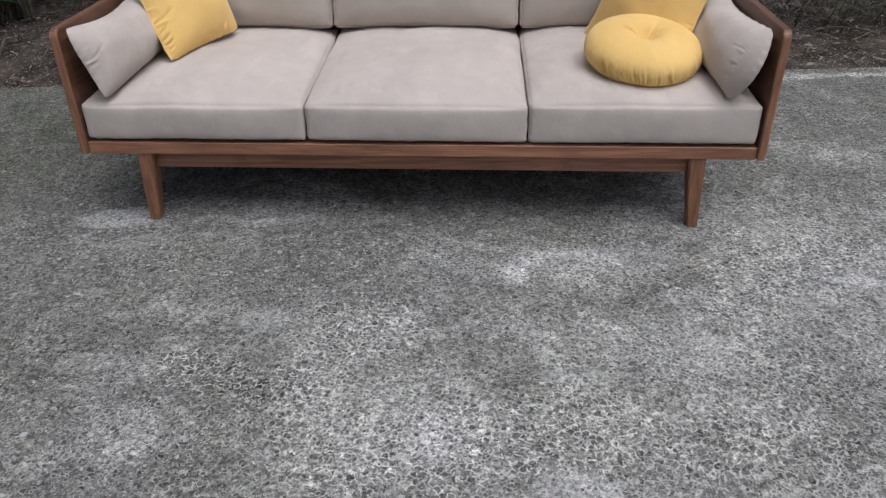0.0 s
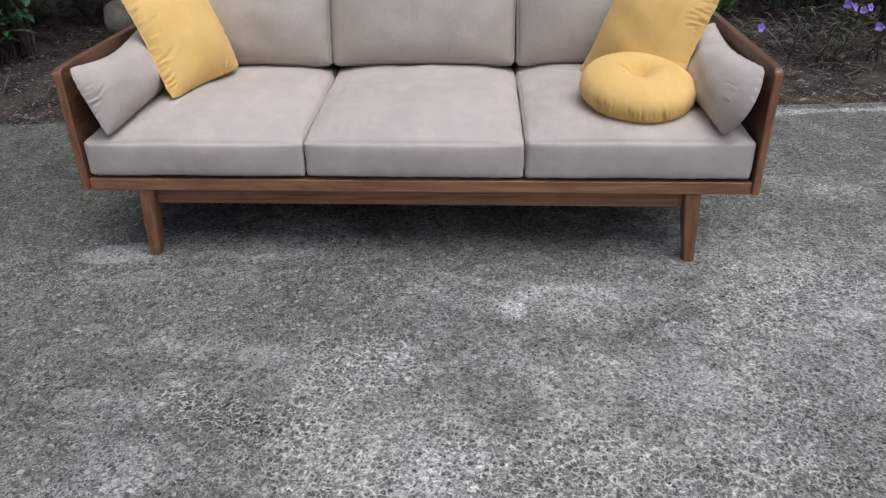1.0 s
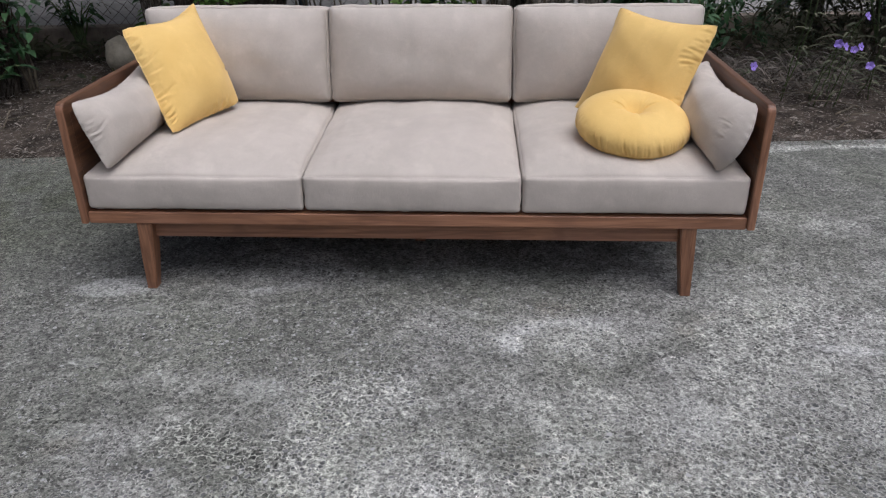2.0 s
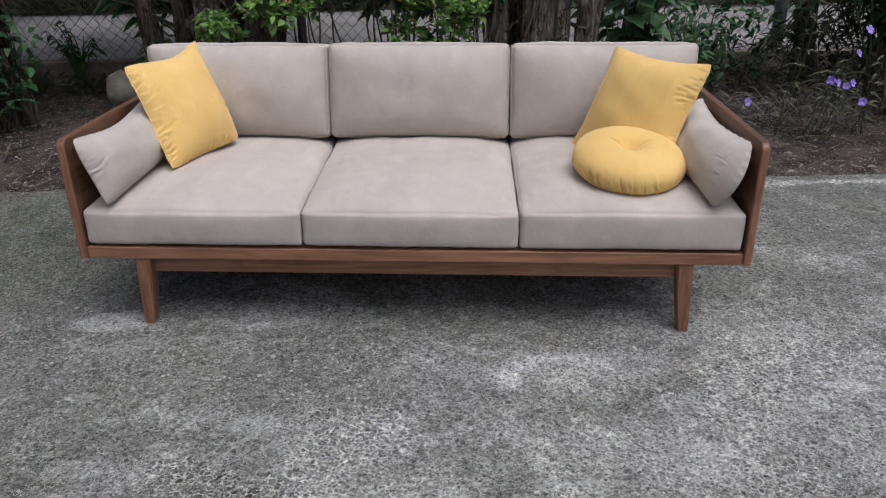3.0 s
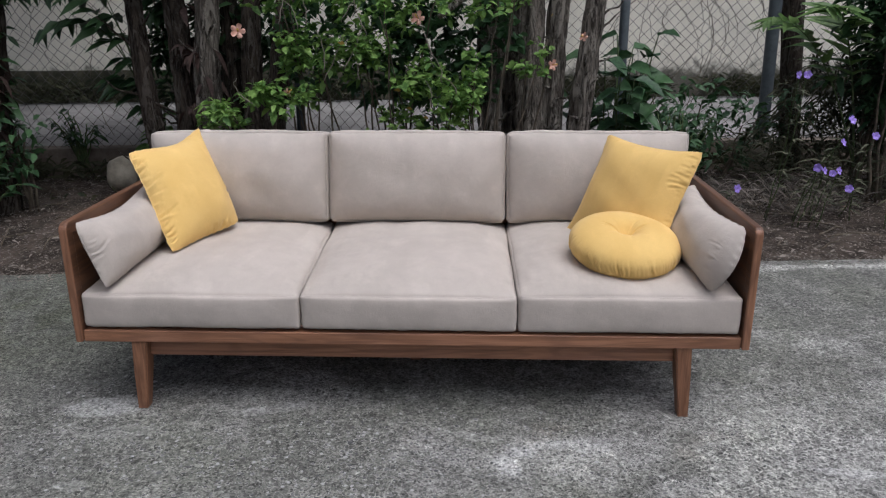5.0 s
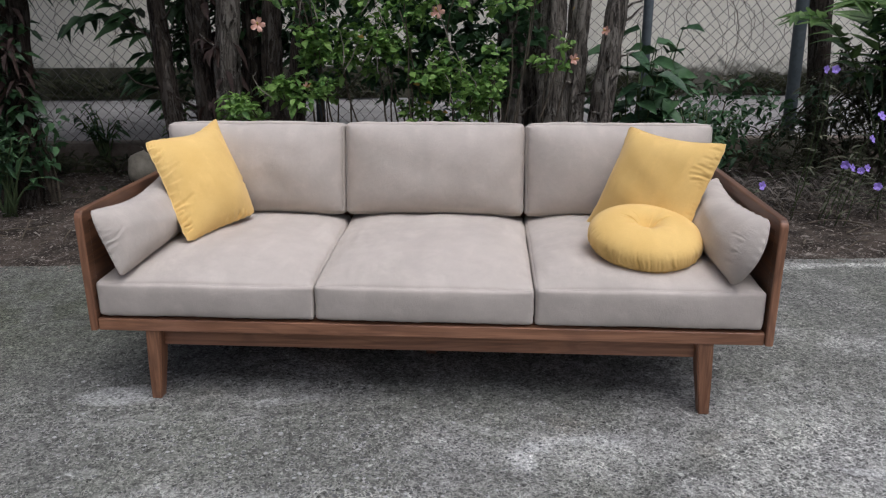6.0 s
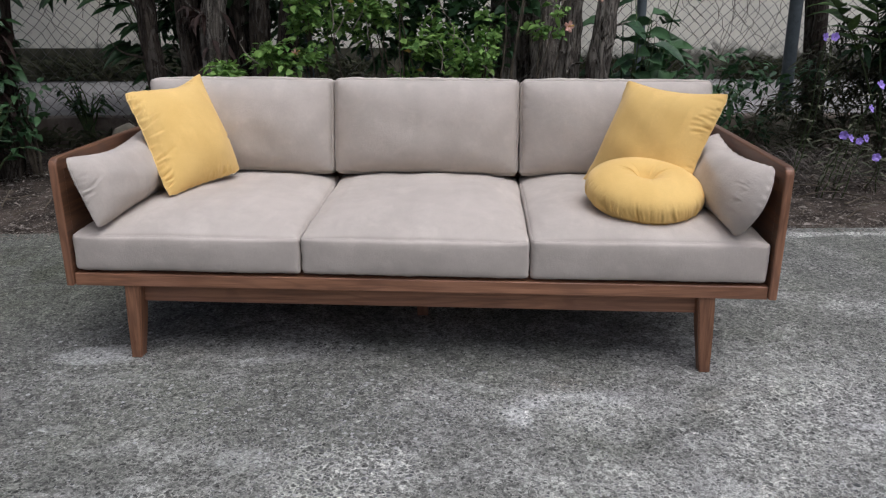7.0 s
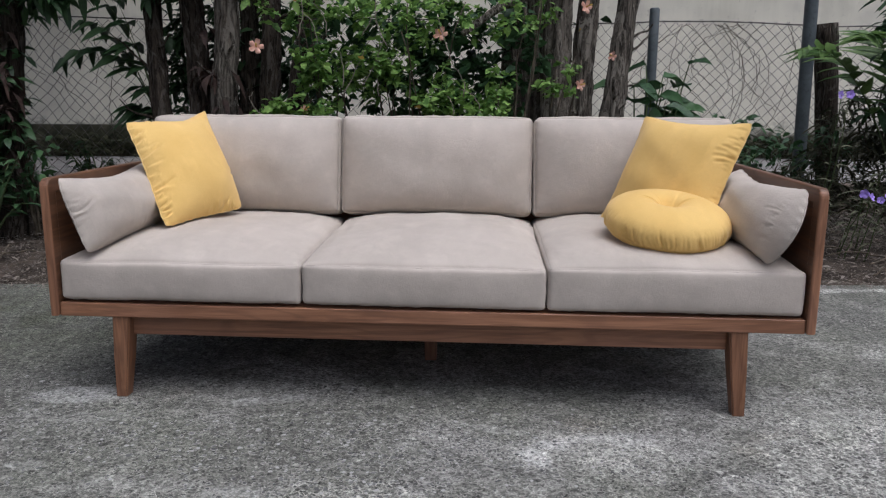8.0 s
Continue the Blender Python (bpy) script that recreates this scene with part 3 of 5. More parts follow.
# ---- trees ----
def tree(name, base, top, r0, seed, label, limbs=1, crown=0.68, category="tree", lean=(-0.4, 1.1, 0.15), sprays=(), boughs=(), skin=BARK):
    """A tapered trunk with limbs and a crown of many small leaves."""
    rng = random.Random(seed)
    nrng = np.random.default_rng(seed)
    whole = thing(name, (base[0], base[1], base[2]), label, category, "trees along the fence")
    top = Vector(top) - Vector(base)
    n = 90
    pts, rad = [], []
    for i in range(n):
        t = i / (n - 1)
        p = top * t + Vector((0.022 * noise.noise(Vector((t * 5, seed, 0))), 0.022 * noise.noise(Vector((t * 5, 0, seed))), 0)) * min(1, t * 4)
        knot = 1 + 0.05 * noise.noise(Vector((t * 16, seed * 3, 2)))
        pts.append(p), rad.append(1.06 * r0 * (1.0 + 0.35 * math.exp(-t * 26)) * (1 - 0.42 * t) * knot)
    for k in range(7):
        i = int(n * rng.uniform(0.08, 0.5))
        a = rng.uniform(3.3, 6.1)
        end = pts[i] + Vector((math.cos(a), math.sin(a), rng.uniform(0.1, 0.9))) * rng.uniform(0.1, 0.26)
        line = bend(pts[i], end, (0, 0, -0.02), 6, 0.012, rng)
        part("stub", mesh_of("stub", *tube(line, [0.012 * (1 - 0.7 * j / 5) for j in range(6)], 6, rough=0.2), skin), None, whole)
    part("trunk", mesh_of("trunk", *tube(pts, rad, 40, rough=0.24), skin), skin, whole, "rough grey-brown bark")
    tips = [pts[-1]]
    for k in range(limbs + 2):
        i = int(n * rng.uniform(0.62, 0.95))
        a = rng.uniform(0, 6.28)
        end = pts[i] + Vector((math.cos(a) * 0.55, math.sin(a) * 0.45, rng.uniform(0.3, 0.7)))
        line = bend(pts[i], end, (0, 0, -0.06), 9, 0.015, rng)
        part("limb", mesh_of("limb", *tube(line, [rad[i] * 0.45 * (1 - 0.75 * j / 8) for j in range(9)], 8, rough=0.1), skin), skin, whole)
        tips.append(end)
    for a, b in boughs:
        line = bend(a, b, (0.03, 0, 0.04), 14, 0.006, rng)
        part("limb", mesh_of("limb", *tube(line, [0.036 * (1 - 0.55 * j / 13) for j in range(14)], 12, rough=0.2), skin), None, whole, "thick crooked bough")
    # crowns are unseen; size and lean are set to shade wall, lane and bed
    cs = np.concatenate([in_ball(nrng, tuple(t + Vector((0, 0, 0.15))), (crown * 1.5, crown * 1.5, crown * 0.7), 140 if crown > 0.5 else 24) for t in tips])
    cs = cs + np.array(lean)
    for c, r, count in sprays:
        line = bend(pts[int(n * 0.62)], Vector(c) + Vector((0, 0, 0.06)), (0, 0, 0.12), 9, 0.012, rng)
        part("limb", mesh_of("limb", *tube(line, [0.014 * (1 - 0.8 * j / 8) for j in range(9)], 7), skin), None, whole)
        P, D, N, L, W = rosettes(nrng, in_ball(nrng, c, r, count), 0.08, 9, 0.1, 0.042, -0.3)
        part("spray", leaves("spray", P, D, N, L, W, DARK_LEAF, 0.3, 0.6), None, whole, "drooping dark leaves")
    if sprays:
        P, D, N, L, W = rosettes(nrng, in_ball(nrng, (0.09, -0.08, 0.95), (0.13, 0.1, 0.42), 16), 0.06, 6, 0.11, 0.04, -0.5)
        part("withered_leaves", leaves("withered_leaves", P, D, N, L, W, WITHERED, 0.5, 0.8), None, whole, "withered brown hanging leaves")
    P, D, N, L, W = rosettes(nrng, cs, 0.14, 7, 0.17, 0.085, 0.2)
    part("crown", leaves("crown", P, D, N, L, W, DARK_LEAF), DARK_LEAF, whole, "dark green leaves")
    return whole


TREE = "slender tree with rough dark trunk before the fence"
# skin: the raised bark tone stands in for light on these trunks
SHORT = dict(crown=0.22, lean=(0, 0.4, 0.25), skin=LIFTED_TAN_BARK)
THICK = "thicker tree with flaking grey bark before the fence"
LEANS = "slender tree leaning away, rough dark trunk before the fence"
tree("tree", (-1.79, 2.62, -0.03), (-2.04, 2.8, 2.9), 0.06, 1, LEANS)
tree("tree", (-1.615, 2.70, -0.03), (-1.69, 2.75, 3.0), 0.074, 2, TREE, sprays=(((-0.2, -0.1, 1.58), (0.2, 0.1, 0.1), 16), ((0.12, -0.12, 1.62), (0.16, 0.1, 0.1), 12)))
tree("tree", (-1.475, 2.60, -0.03), (-1.36, 2.7, 2.9), 0.08, 3, THICK, skin=LIFTED_TAN_BARK)
tree("tree", (-1.39, 2.92, -0.03), (-1.36, 2.95, 2.9), 0.062, 13, TREE)
tree("tree", (-1.22, 2.75, -0.03), (-1.16, 2.8, 2.8), 0.066, 4, TREE)
tree("tree", (-1.14, 2.65, -0.03), (-0.72, 2.8, 3.0), 0.064, 5, LEANS)
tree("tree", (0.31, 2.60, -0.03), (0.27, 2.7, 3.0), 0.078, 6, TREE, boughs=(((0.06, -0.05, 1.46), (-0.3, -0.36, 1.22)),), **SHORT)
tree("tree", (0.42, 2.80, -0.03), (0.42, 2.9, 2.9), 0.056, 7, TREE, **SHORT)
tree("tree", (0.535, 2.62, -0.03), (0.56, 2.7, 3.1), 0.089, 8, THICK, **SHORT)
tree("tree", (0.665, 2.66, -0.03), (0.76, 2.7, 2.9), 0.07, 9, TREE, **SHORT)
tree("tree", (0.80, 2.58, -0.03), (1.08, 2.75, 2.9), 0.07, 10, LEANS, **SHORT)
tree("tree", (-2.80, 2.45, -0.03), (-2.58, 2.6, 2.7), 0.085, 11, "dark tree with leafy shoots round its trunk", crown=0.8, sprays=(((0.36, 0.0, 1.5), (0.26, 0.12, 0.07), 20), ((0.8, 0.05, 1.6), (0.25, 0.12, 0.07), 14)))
# added out of view: its crown only keeps light off the left wall
tree("tree", (-5.1, 5.7, 0.1), (-4.8, 5.8, 3.1), 0.13, 12, "added unseen tree by the lane, there to shade the wall", limbs=1, crown=0.6, lean=(0.0, 0.2, 0.5))


# ---- shrubs ----
def flower_mesh(name, petals, r, wide, cup, material, ruffle=0.0):
    """Rounded petals round a throat."""
    verts, faces = [], []
    for k in range(petals):
        a = 2 * math.pi * k / petals
        ca, sa = math.cos(a), math.sin(a)
        k0 = len(verts)
        rows = ((0.06, 0.25, 0.0), (0.35, 0.75, 0.5), (0.7, 1.0, 0.9), (0.93, 0.72, 1.0), (1.0, 0.3, 1.0))
        for i, (t, w, h) in enumerate(rows):
            for s in (-1, 0, 1):
                x, y = t * r, s * w * wide * r
                z = cup * r * h + ruffle * r * (0.12 if s else -0.08) * t * (1 if k % 2 else -1)
                verts.append((x * ca - y * sa, x * sa + y * ca, z))
        for i in range(len(rows) - 1):
            for s in range(2):
                q = k0 + i * 3 + s
                faces.append((q, q + 1, q + 4, q + 3))
    return mesh_of(name, verts, faces, material)


SALMON_FLOWER = flower_mesh("flower", 5, 0.040, 0.36, 0.3, SALMON, 1.6)
SALMON_PISTIL = mesh_of("pistil", *tube([(0, 0, 0.005), (0, 0, 0.03), (0.004, 0, 0.055)], [0.004, 0.003, 0.006], 6), PISTIL)
PURPLE_FLOWER = flower_mesh("flower", 5, 0.0235, 0.46, 0.25, PURPLE, 1.2)


YELLOW_LEAF = mesh_of("yellow_leaf", [(0, 0, 0), (0.018, -0.012, 0.003), (0.02, 0, 0), (0.018, 0.012, 0.003), (0.045, 0, -0.004)], [(0, 1, 2), (0, 2, 3), (1, 4, 2), (2, 4, 3)], PISTIL)


def bloom(parent, data, at, rx, rz, s=1.0, pistil=None):
    ob = part("flower", data, None, parent)
    ob.matrix_basis = Matrix.Translation(at) @ pose(0, 0, 0, rx, 0, rz) @ Matrix.Scale(s, 4)
    if pistil:
        part("pistil", pistil, None, ob)
    return ob


def hibiscus():
    whole = thing("hibiscus_bush", (-0.3, 2.3, 0.0), "bright green hibiscus bush with salmon flowers", "bush")
    rng, nrng = random.Random(7), np.random.default_rng(7)
    O = Vector((-0.3, 2.3, 0.0))
    masses = (((-1.22, 2.2, 0.66), (0.16, 0.12, 0.12), 36), ((-0.9, 2.2, 0.76), (0.26, 0.14, 0.1), 47), ((-0.74, 2.25, 1.0), (0.2, 0.15, 0.17), 47),
              ((-0.45, 2.25, 1.0), (0.2, 0.16, 0.17), 47), ((-0.1, 2.2, 0.86), (0.22, 0.15, 0.16), 44), ((0.12, 2.15, 0.72), (0.17, 0.15, 0.14), 39),
              ((-0.2, 2.3, 0.58), (0.22, 0.16, 0.14), 33), ((-0.3, 2.3, 1.28), (0.75, 0.25, 0.2), 112), ((0.22, 2.2, 0.9), (0.1, 0.1, 0.16), 14),
              ((0.56, 2.3, 0.95), (0.17, 0.12, 0.16), 12), ((0.45, 2.3, 1.35), (0.25, 0.14, 0.16), 9), ((-0.9, 2.3, 1.4), (0.35, 0.2, 0.18), 42))
    cs = []
    for c, r, n in masses:
        cs.append(in_ball(nrng, c, r, n))
    cs = np.concatenate(cs)
    P, D, N, L, W = rosettes(nrng, cs - np.array(O), 0.04, 8, 0.054, 0.034, 0.5)
    part("leaves", leaves("leaves", P, D, N, L, W, HIBISCUS, 0.3, 0.3), None, whole, "glossy bright green toothed leaves")
    # larger inner leaves behind, in a darker green
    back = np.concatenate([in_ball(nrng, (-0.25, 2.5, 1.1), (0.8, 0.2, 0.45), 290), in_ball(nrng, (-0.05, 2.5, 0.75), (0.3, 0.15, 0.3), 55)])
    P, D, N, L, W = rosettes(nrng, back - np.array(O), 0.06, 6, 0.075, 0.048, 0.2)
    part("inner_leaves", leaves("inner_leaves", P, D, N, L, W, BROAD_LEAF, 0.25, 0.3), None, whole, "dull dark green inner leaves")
    for i in range(40):
        c, r, n = masses[i % len(masses)]
        a = Vector((rng.uniform(-0.75, 0.25), 2.4 + rng.uniform(-0.1, 0.15), -0.02))
        a.x = c[0] * 0.8 + rng.uniform(-0.14, 0.14)
        b = Vector(in_ball(nrng, c, r, 1)[0])
        line = [p - O for p in bend(a, b, (rng.uniform(-0.06, 0.06), rng.uniform(-0.05, 0.05), 0.05), 9, 0.012, rng)]
        part("stem", mesh_of("stem", *tube(line, [0.009 * (1 - 0.7 * j / 8) for j in range(9)], 6), STEM), None, whole)
    for i in range(16):
        c, r, n = masses[rng.randrange(7)]
        a = Vector(c) + Vector((rng.uniform(-r[0], r[0]), -0.14, rng.uniform(-r[2], r[2])))
        b = a + Vector((rng.uniform(-0.14, 0.14), rng.uniform(-0.05, 0.03), rng.uniform(0.1, 0.3)))
        line = [p - O for p in bend(a, b, (rng.uniform(-0.05, 0.05), 0, 0.01), 10, 0.004, rng)]
        part("dead_twig", mesh_of("dead_twig", *tube(line, [0.0032 * (1 - 0.5 * j / 9) for j in range(10)], 5), PALE_TWIG), None, whole)
    for x, z, rx, rz, s in ((-1.105, 1.116, 78, 10, 1.05), (-0.105, 1.18, 70, -15, 1.0), (0.644, 0.922, 80, 30, 0.8), (0.817, 1.074, 75, -40, 0.65), (-0.856, 0.78, 60, 70, 0.7), (0.66, 1.33, 80, 30, 0.9)):
        bloom(whole, SALMON_FLOWER, Vector((x, 2.18 if x < 0.5 else 2.3, z)) - O, rx, rz, s, SALMON_PISTIL)
    for x, z in ((-0.86, 1.34), (-0.2, 0.8), (-0.05, 0.65), (0.62, 1.2), (-0.14, 0.7), (-0.5, 1.05)):
        ob = part("yellow_leaf", YELLOW_LEAF, None, whole)
        ob.matrix_basis = Matrix.Translation(Vector((x, 2.1, z)) - O) @ pose(0, 0, 0, 60, 30 * x, 200 * z)
    return whole


hibiscus()


def broad_plant(at, seed, n, size, label, height=0.9, spread=0.3, mat=None):
    """A shrub with large drooping leaves on upright canes."""
    rng = random.Random(seed)
    whole = thing("broadleaf_shrub", at, label, "shrub")
    P, D, N, L, W = [], [], [], [], []
    for i in range(n):
        a = rng.uniform(0, 6.28)
        h = height * (0.45 + 0.55 * rng.random() ** 0.7)
        tip = Vector((math.cos(a) * spread * rng.uniform(0.2, 1), math.sin(a) * spread * 0.6 * rng.uniform(0.2, 1), h))
        line = bend((rng.uniform(-0.05, 0.05), 0, -0.02), tip, (0, 0, 0.06), 8, 0.006, rng)
        part("cane", mesh_of("cane", *tube(line, [0.008 * (1 - 0.6 * j / 7) for j in range(8)], 6), GREEN_STEM), None, whole)
        for j in range(5):
            p = line[3 + j]
            aa = a + rng.uniform(-1.6, 1.6)
            P.append(p), D.append((math.cos(aa), math.sin(aa), rng.uniform(-0.3, 0.5))), N.append((rng.uniform(-0.5, 0.5), rng.uniform(-0.8, 0.1), 1))
            L.append(size * rng.uniform(0.6, 1.2)), W.append(size * (0.56 if size > 0.18 else 0.4) * rng.uniform(0.8, 1.25))
    if size > 0.1:
        single_leaves("leaf", P, D, N, L, W, mat or BROAD_LEAF, whole, 0.3, 0.45)
    else:
        part("leaves", leaves("leaves", P, D, N, L, W, mat or BROAD_LEAF, 0.3, 0.45), None, whole)
    return whole


broad_plant((1.10, 2.85, 0.0), 21, 20, 0.2, "shrub with large dark green drooping leaves by the trunks", 1.08, 0.36)
broad_plant((1.62, 3.1, 0.0), 22, 20, 0.09, "low leafy green shrub by the fence", 0.62, 0.28, BROAD_LEAF)
broad_plant((-2.75, 2.2, 0.0), 23, 13, 0.105, "dark leafy shoots round the old trunk", 0.55, 0.32, DARK_LEAF)
broad_plant((-3.3, 2.5, 0.0), 24, 11, 0.16, "dark leafy shrub in the bed", 0.7, 0.4, DARK_LEAF)
broad_plant((-2.0, 3.2, 0.0), 25, 9, 0.15, "young green plant with long leaves by the plinth", 0.56, 0.14, PALM_LEAF)
broad_plant((-2.75, 3.45, 0.1), 26, 16, 0.075, "small-leaved weed against the wire fence", 0.42, 0.2, DARK_LEAF)
broad_plant((-3.35, 3.4, 0.1), 27, 16, 0.08, "small-leaved weed against the wire fence", 0.4, 0.25, DARK_LEAF)


def frond_plant(name, at, fronds, label, mat, leaf, gap, category, broad=0.17, hang=0.0):
    """Arching fronds with paired leaflets: end, sag of each."""
    whole = thing(name, at, label, category)
    rng = random.Random(len(fronds) + int(at[0] * 10))
    for end, sag, base in fronds:
        line = bend(base, end, sag, 22)
        f = part("frond", mesh_of("frond", *tube(line, [0.007 * (1 - 0.8 * j / 21) for j in range(22)], 6), GREEN_STEM), None, whole)
        P, D, N, L, W = [], [], [], [], []
        for j in range(7, 22, gap):
            d = (line[j] - line[j - 1]).normalized()
            s = d.cross(Vector((0, 0, 1))).normalized()
            for k in (-1, 1):
                P.append(line[j]), D.append(d * 0.7 + s * k + Vector((0, 0, rng.uniform(-0.35, 0.1) - hang))), N.append(Vector((rng.uniform(-0.3, 0.3), -0.5, 1)))
                l = leaf * (0.5 + 0.6 * math.sin(math.pi * (j - 4) / 19)) * rng.uniform(0.85, 1.15)
                L.append(l), W.append(l * broad)
        single_leaves("leaflet", P, D, N, L, W, mat, f, 0.3, 0.35, 0.3)
    return whole


frond_plant("palm", (2.75, 3.0, 0.0), (((-0.72, -0.1, 1.14), (0, 0, 0.28), (0, 0, 0.2)), ((-0.42, -0.25, 1.22), (0, 0, 0.3), (0, 0, 0.2))), "palm with arching light green fronds", PALM_LEAF, 0.24, 1, "palm", 0.26)
frond_plant("palm", (2.95, 3.1, 0.0), (((-0.2, -0.4, 1.45), (0, 0, 0.22), (0, 0, 0.2)), ((0.5, -0.2, 1.3), (0, 0, 0.3), (0, 0, 0.2)), ((-0.25, 0.2, 1.7), (0, 0, 0.2), (0, 0, 0.2)), ((0.35, 0.1, 1.75), (0, 0, 0.2), (0, 0, 0.2))),
            "palm with drooping dark green fronds", BROAD_LEAF, 0.3, 1, "palm", 0.13, 0.3)
frond_plant("bamboo_palm", (-1.95, 3.1, 0.0), (((-0.78, 0.05, 1.1), (0.1, 0, 0.45), (0, 0, 0.0)), ((-0.6, 0.0, 1.34), (0.05, 0, 0.32), (0, 0, 0.0)), ((-0.36, 0.05, 0.78), (0, 0, 0.25), (0, 0, 0.0)), ((-0.42, 0, 1.6), (0.05, 0, 0.05), (0, 0, 0)), ((0.1, -0.05, 1.5), (-0.08, 0, 0.1), (0, 0, 0)), ((-0.62, 0.05, 1.62), (0.1, 0, 0.2), (0, 0, 0))),
            "dark feathery palm before the fence", DARK_LEAF, 0.2, 2, "palm", 0.36, 0.55)


def leafy_mass(name, at, balls, seed, size, mat, label, category="bush", slim=0.45):
    whole = thing(name, at, label, category)
    rng, nrng = random.Random(seed), np.random.default_rng(seed)
    cs = np.concatenate([in_ball(nrng, c, r, n) for c, r, n in balls])
    P, D, N, L, W = rosettes(nrng, cs, 0.08, 6, size, size * slim, 0.1)
    part("leaves", leaves("leaves", P, D, N, L, W, mat, 0.25, 0.4), None, whole)
    for c, r, n in balls:
        for k in range(3):
            line = bend((c[0] * 0.4 + rng.uniform(-0.1, 0.1), c[1] * 0.5, -0.03), Vector(c) + Vector((rng.uniform(-r[0], r[0]) * 0.6, 0, rng.uniform(0, r[2]) * 0.6)), (0, 0, 0.05), 9, 0.015, rng)
            part("stem", mesh_of("stem", *tube(line, [0.011 * (1 - 0.7 * j / 8) for j in range(9)], 6), STEM), None, whole)
    return whole


leafy_mass("garden_bush", (2.85, 2.8, 0.0), (((0.05, 0, 1.2), (0.42, 0.3, 0.4), 150), ((0.4, 0.1, 0.75), (0.5, 0.3, 0.4), 130), ((0.25, 0.1, 1.55), (0.5, 0.3, 0.35), 140)), 31, 0.085, DARK_LEAF, "dense dark green bush in the bed")
leafy_mass("garden_bush", (2.9, 3.05, 0.0), (((0.0, 0, 1.3), (0.36, 0.2, 0.42), 75), ((0.35, 0, 1.0), (0.4, 0.2, 0.5), 80), ((-0.05, 0, 0.75), (0.3, 0.2, 0.3), 35)), 37, 0.14, BROAD_LEAF, "tall bush with long drooping green leaves", slim=0.3)
leafy_mass("garden_bush", (2.75, 3.2, 0.0), (((0.0, 0, 0.55), (0.5, 0.25, 0.45), 230), ((0.55, 0, 0.6), (0.5, 0.25, 0.5), 260), ((0.3, -0.1, 0.95), (0.4, 0.2, 0.3), 90), ((-0.35, 0.1, 0.3), (0.35, 0.2, 0.25), 60)), 36, 0.11, WEED, "tangle of thin dark stems and narrow leaves", slim=0.16)
leafy_mass("garden_bush", (-3.25, 2.7, 0.0), (((0.0, 0, 0.5), (0.4, 0.25, 0.45), 130), ((0.5, -0.2, 1.45), (0.4, 0.25, 0.25), 60), ((-0.2, 0, 1.2), (0.42, 0.3, 0.45), 120), ((0.5, -0.35, 0.4), (0.2, 0.15, 0.35), 45), ((0.5, -0.3, 0.9), (0.2, 0.16, 0.5), 36)), 32, 0.09, DARK_LEAF, "dense dark green bush in the bed")
leafy_mass("garden_bush", (-1.4, 3.0, 0.0), (((0.0, 0, 0.5), (0.35, 0.12, 0.4), 90), ((-0.05, 0, 1.2), (0.35, 0.12, 0.5), 130), ((0.35, 0.1, 1.0), (0.2, 0.1, 0.4), 45), ((-0.05, 0, 1.8), (0.4, 0.15, 0.3), 60), ((-0.46, 0, 1.1), (0.1, 0.1, 0.55), 60)), 34, 0.10, DARK_LEAF, "dark undergrowth between the trunks")
leafy_mass("garden_bush", (0.5, 3.0, 0.0), (((0.0, 0, 1.3), (0.3, 0.1, 0.35), 20),), 35, 0.09, DARK_LEAF, "dark undergrowth between the trunks")
leafy_mass("garden_bush", (-2.64, 2.5, 0.0), (((0.0, 0, 0.38), (0.15, 0.12, 0.28), 16), ((-0.15, 0.1, 0.75), (0.14, 0.12, 0.25), 10)), 38, 0.08, BROAD_LEAF, "small green shrub in the littered bed")
leafy_mass("garden_bush", (1.75, 3.45, 0.0), (((0.0, 0, 0.42), (0.5, 0.15, 0.33), 55), ((0.55, 0, 0.4), (0.45, 0.15, 0.33), 40), ((-0.1, -0.15, 0.3), (0.22, 0.15, 0.28), 50)), 33, 0.08, BROAD_LEAF, "scrubby dull green weeds along the fence")


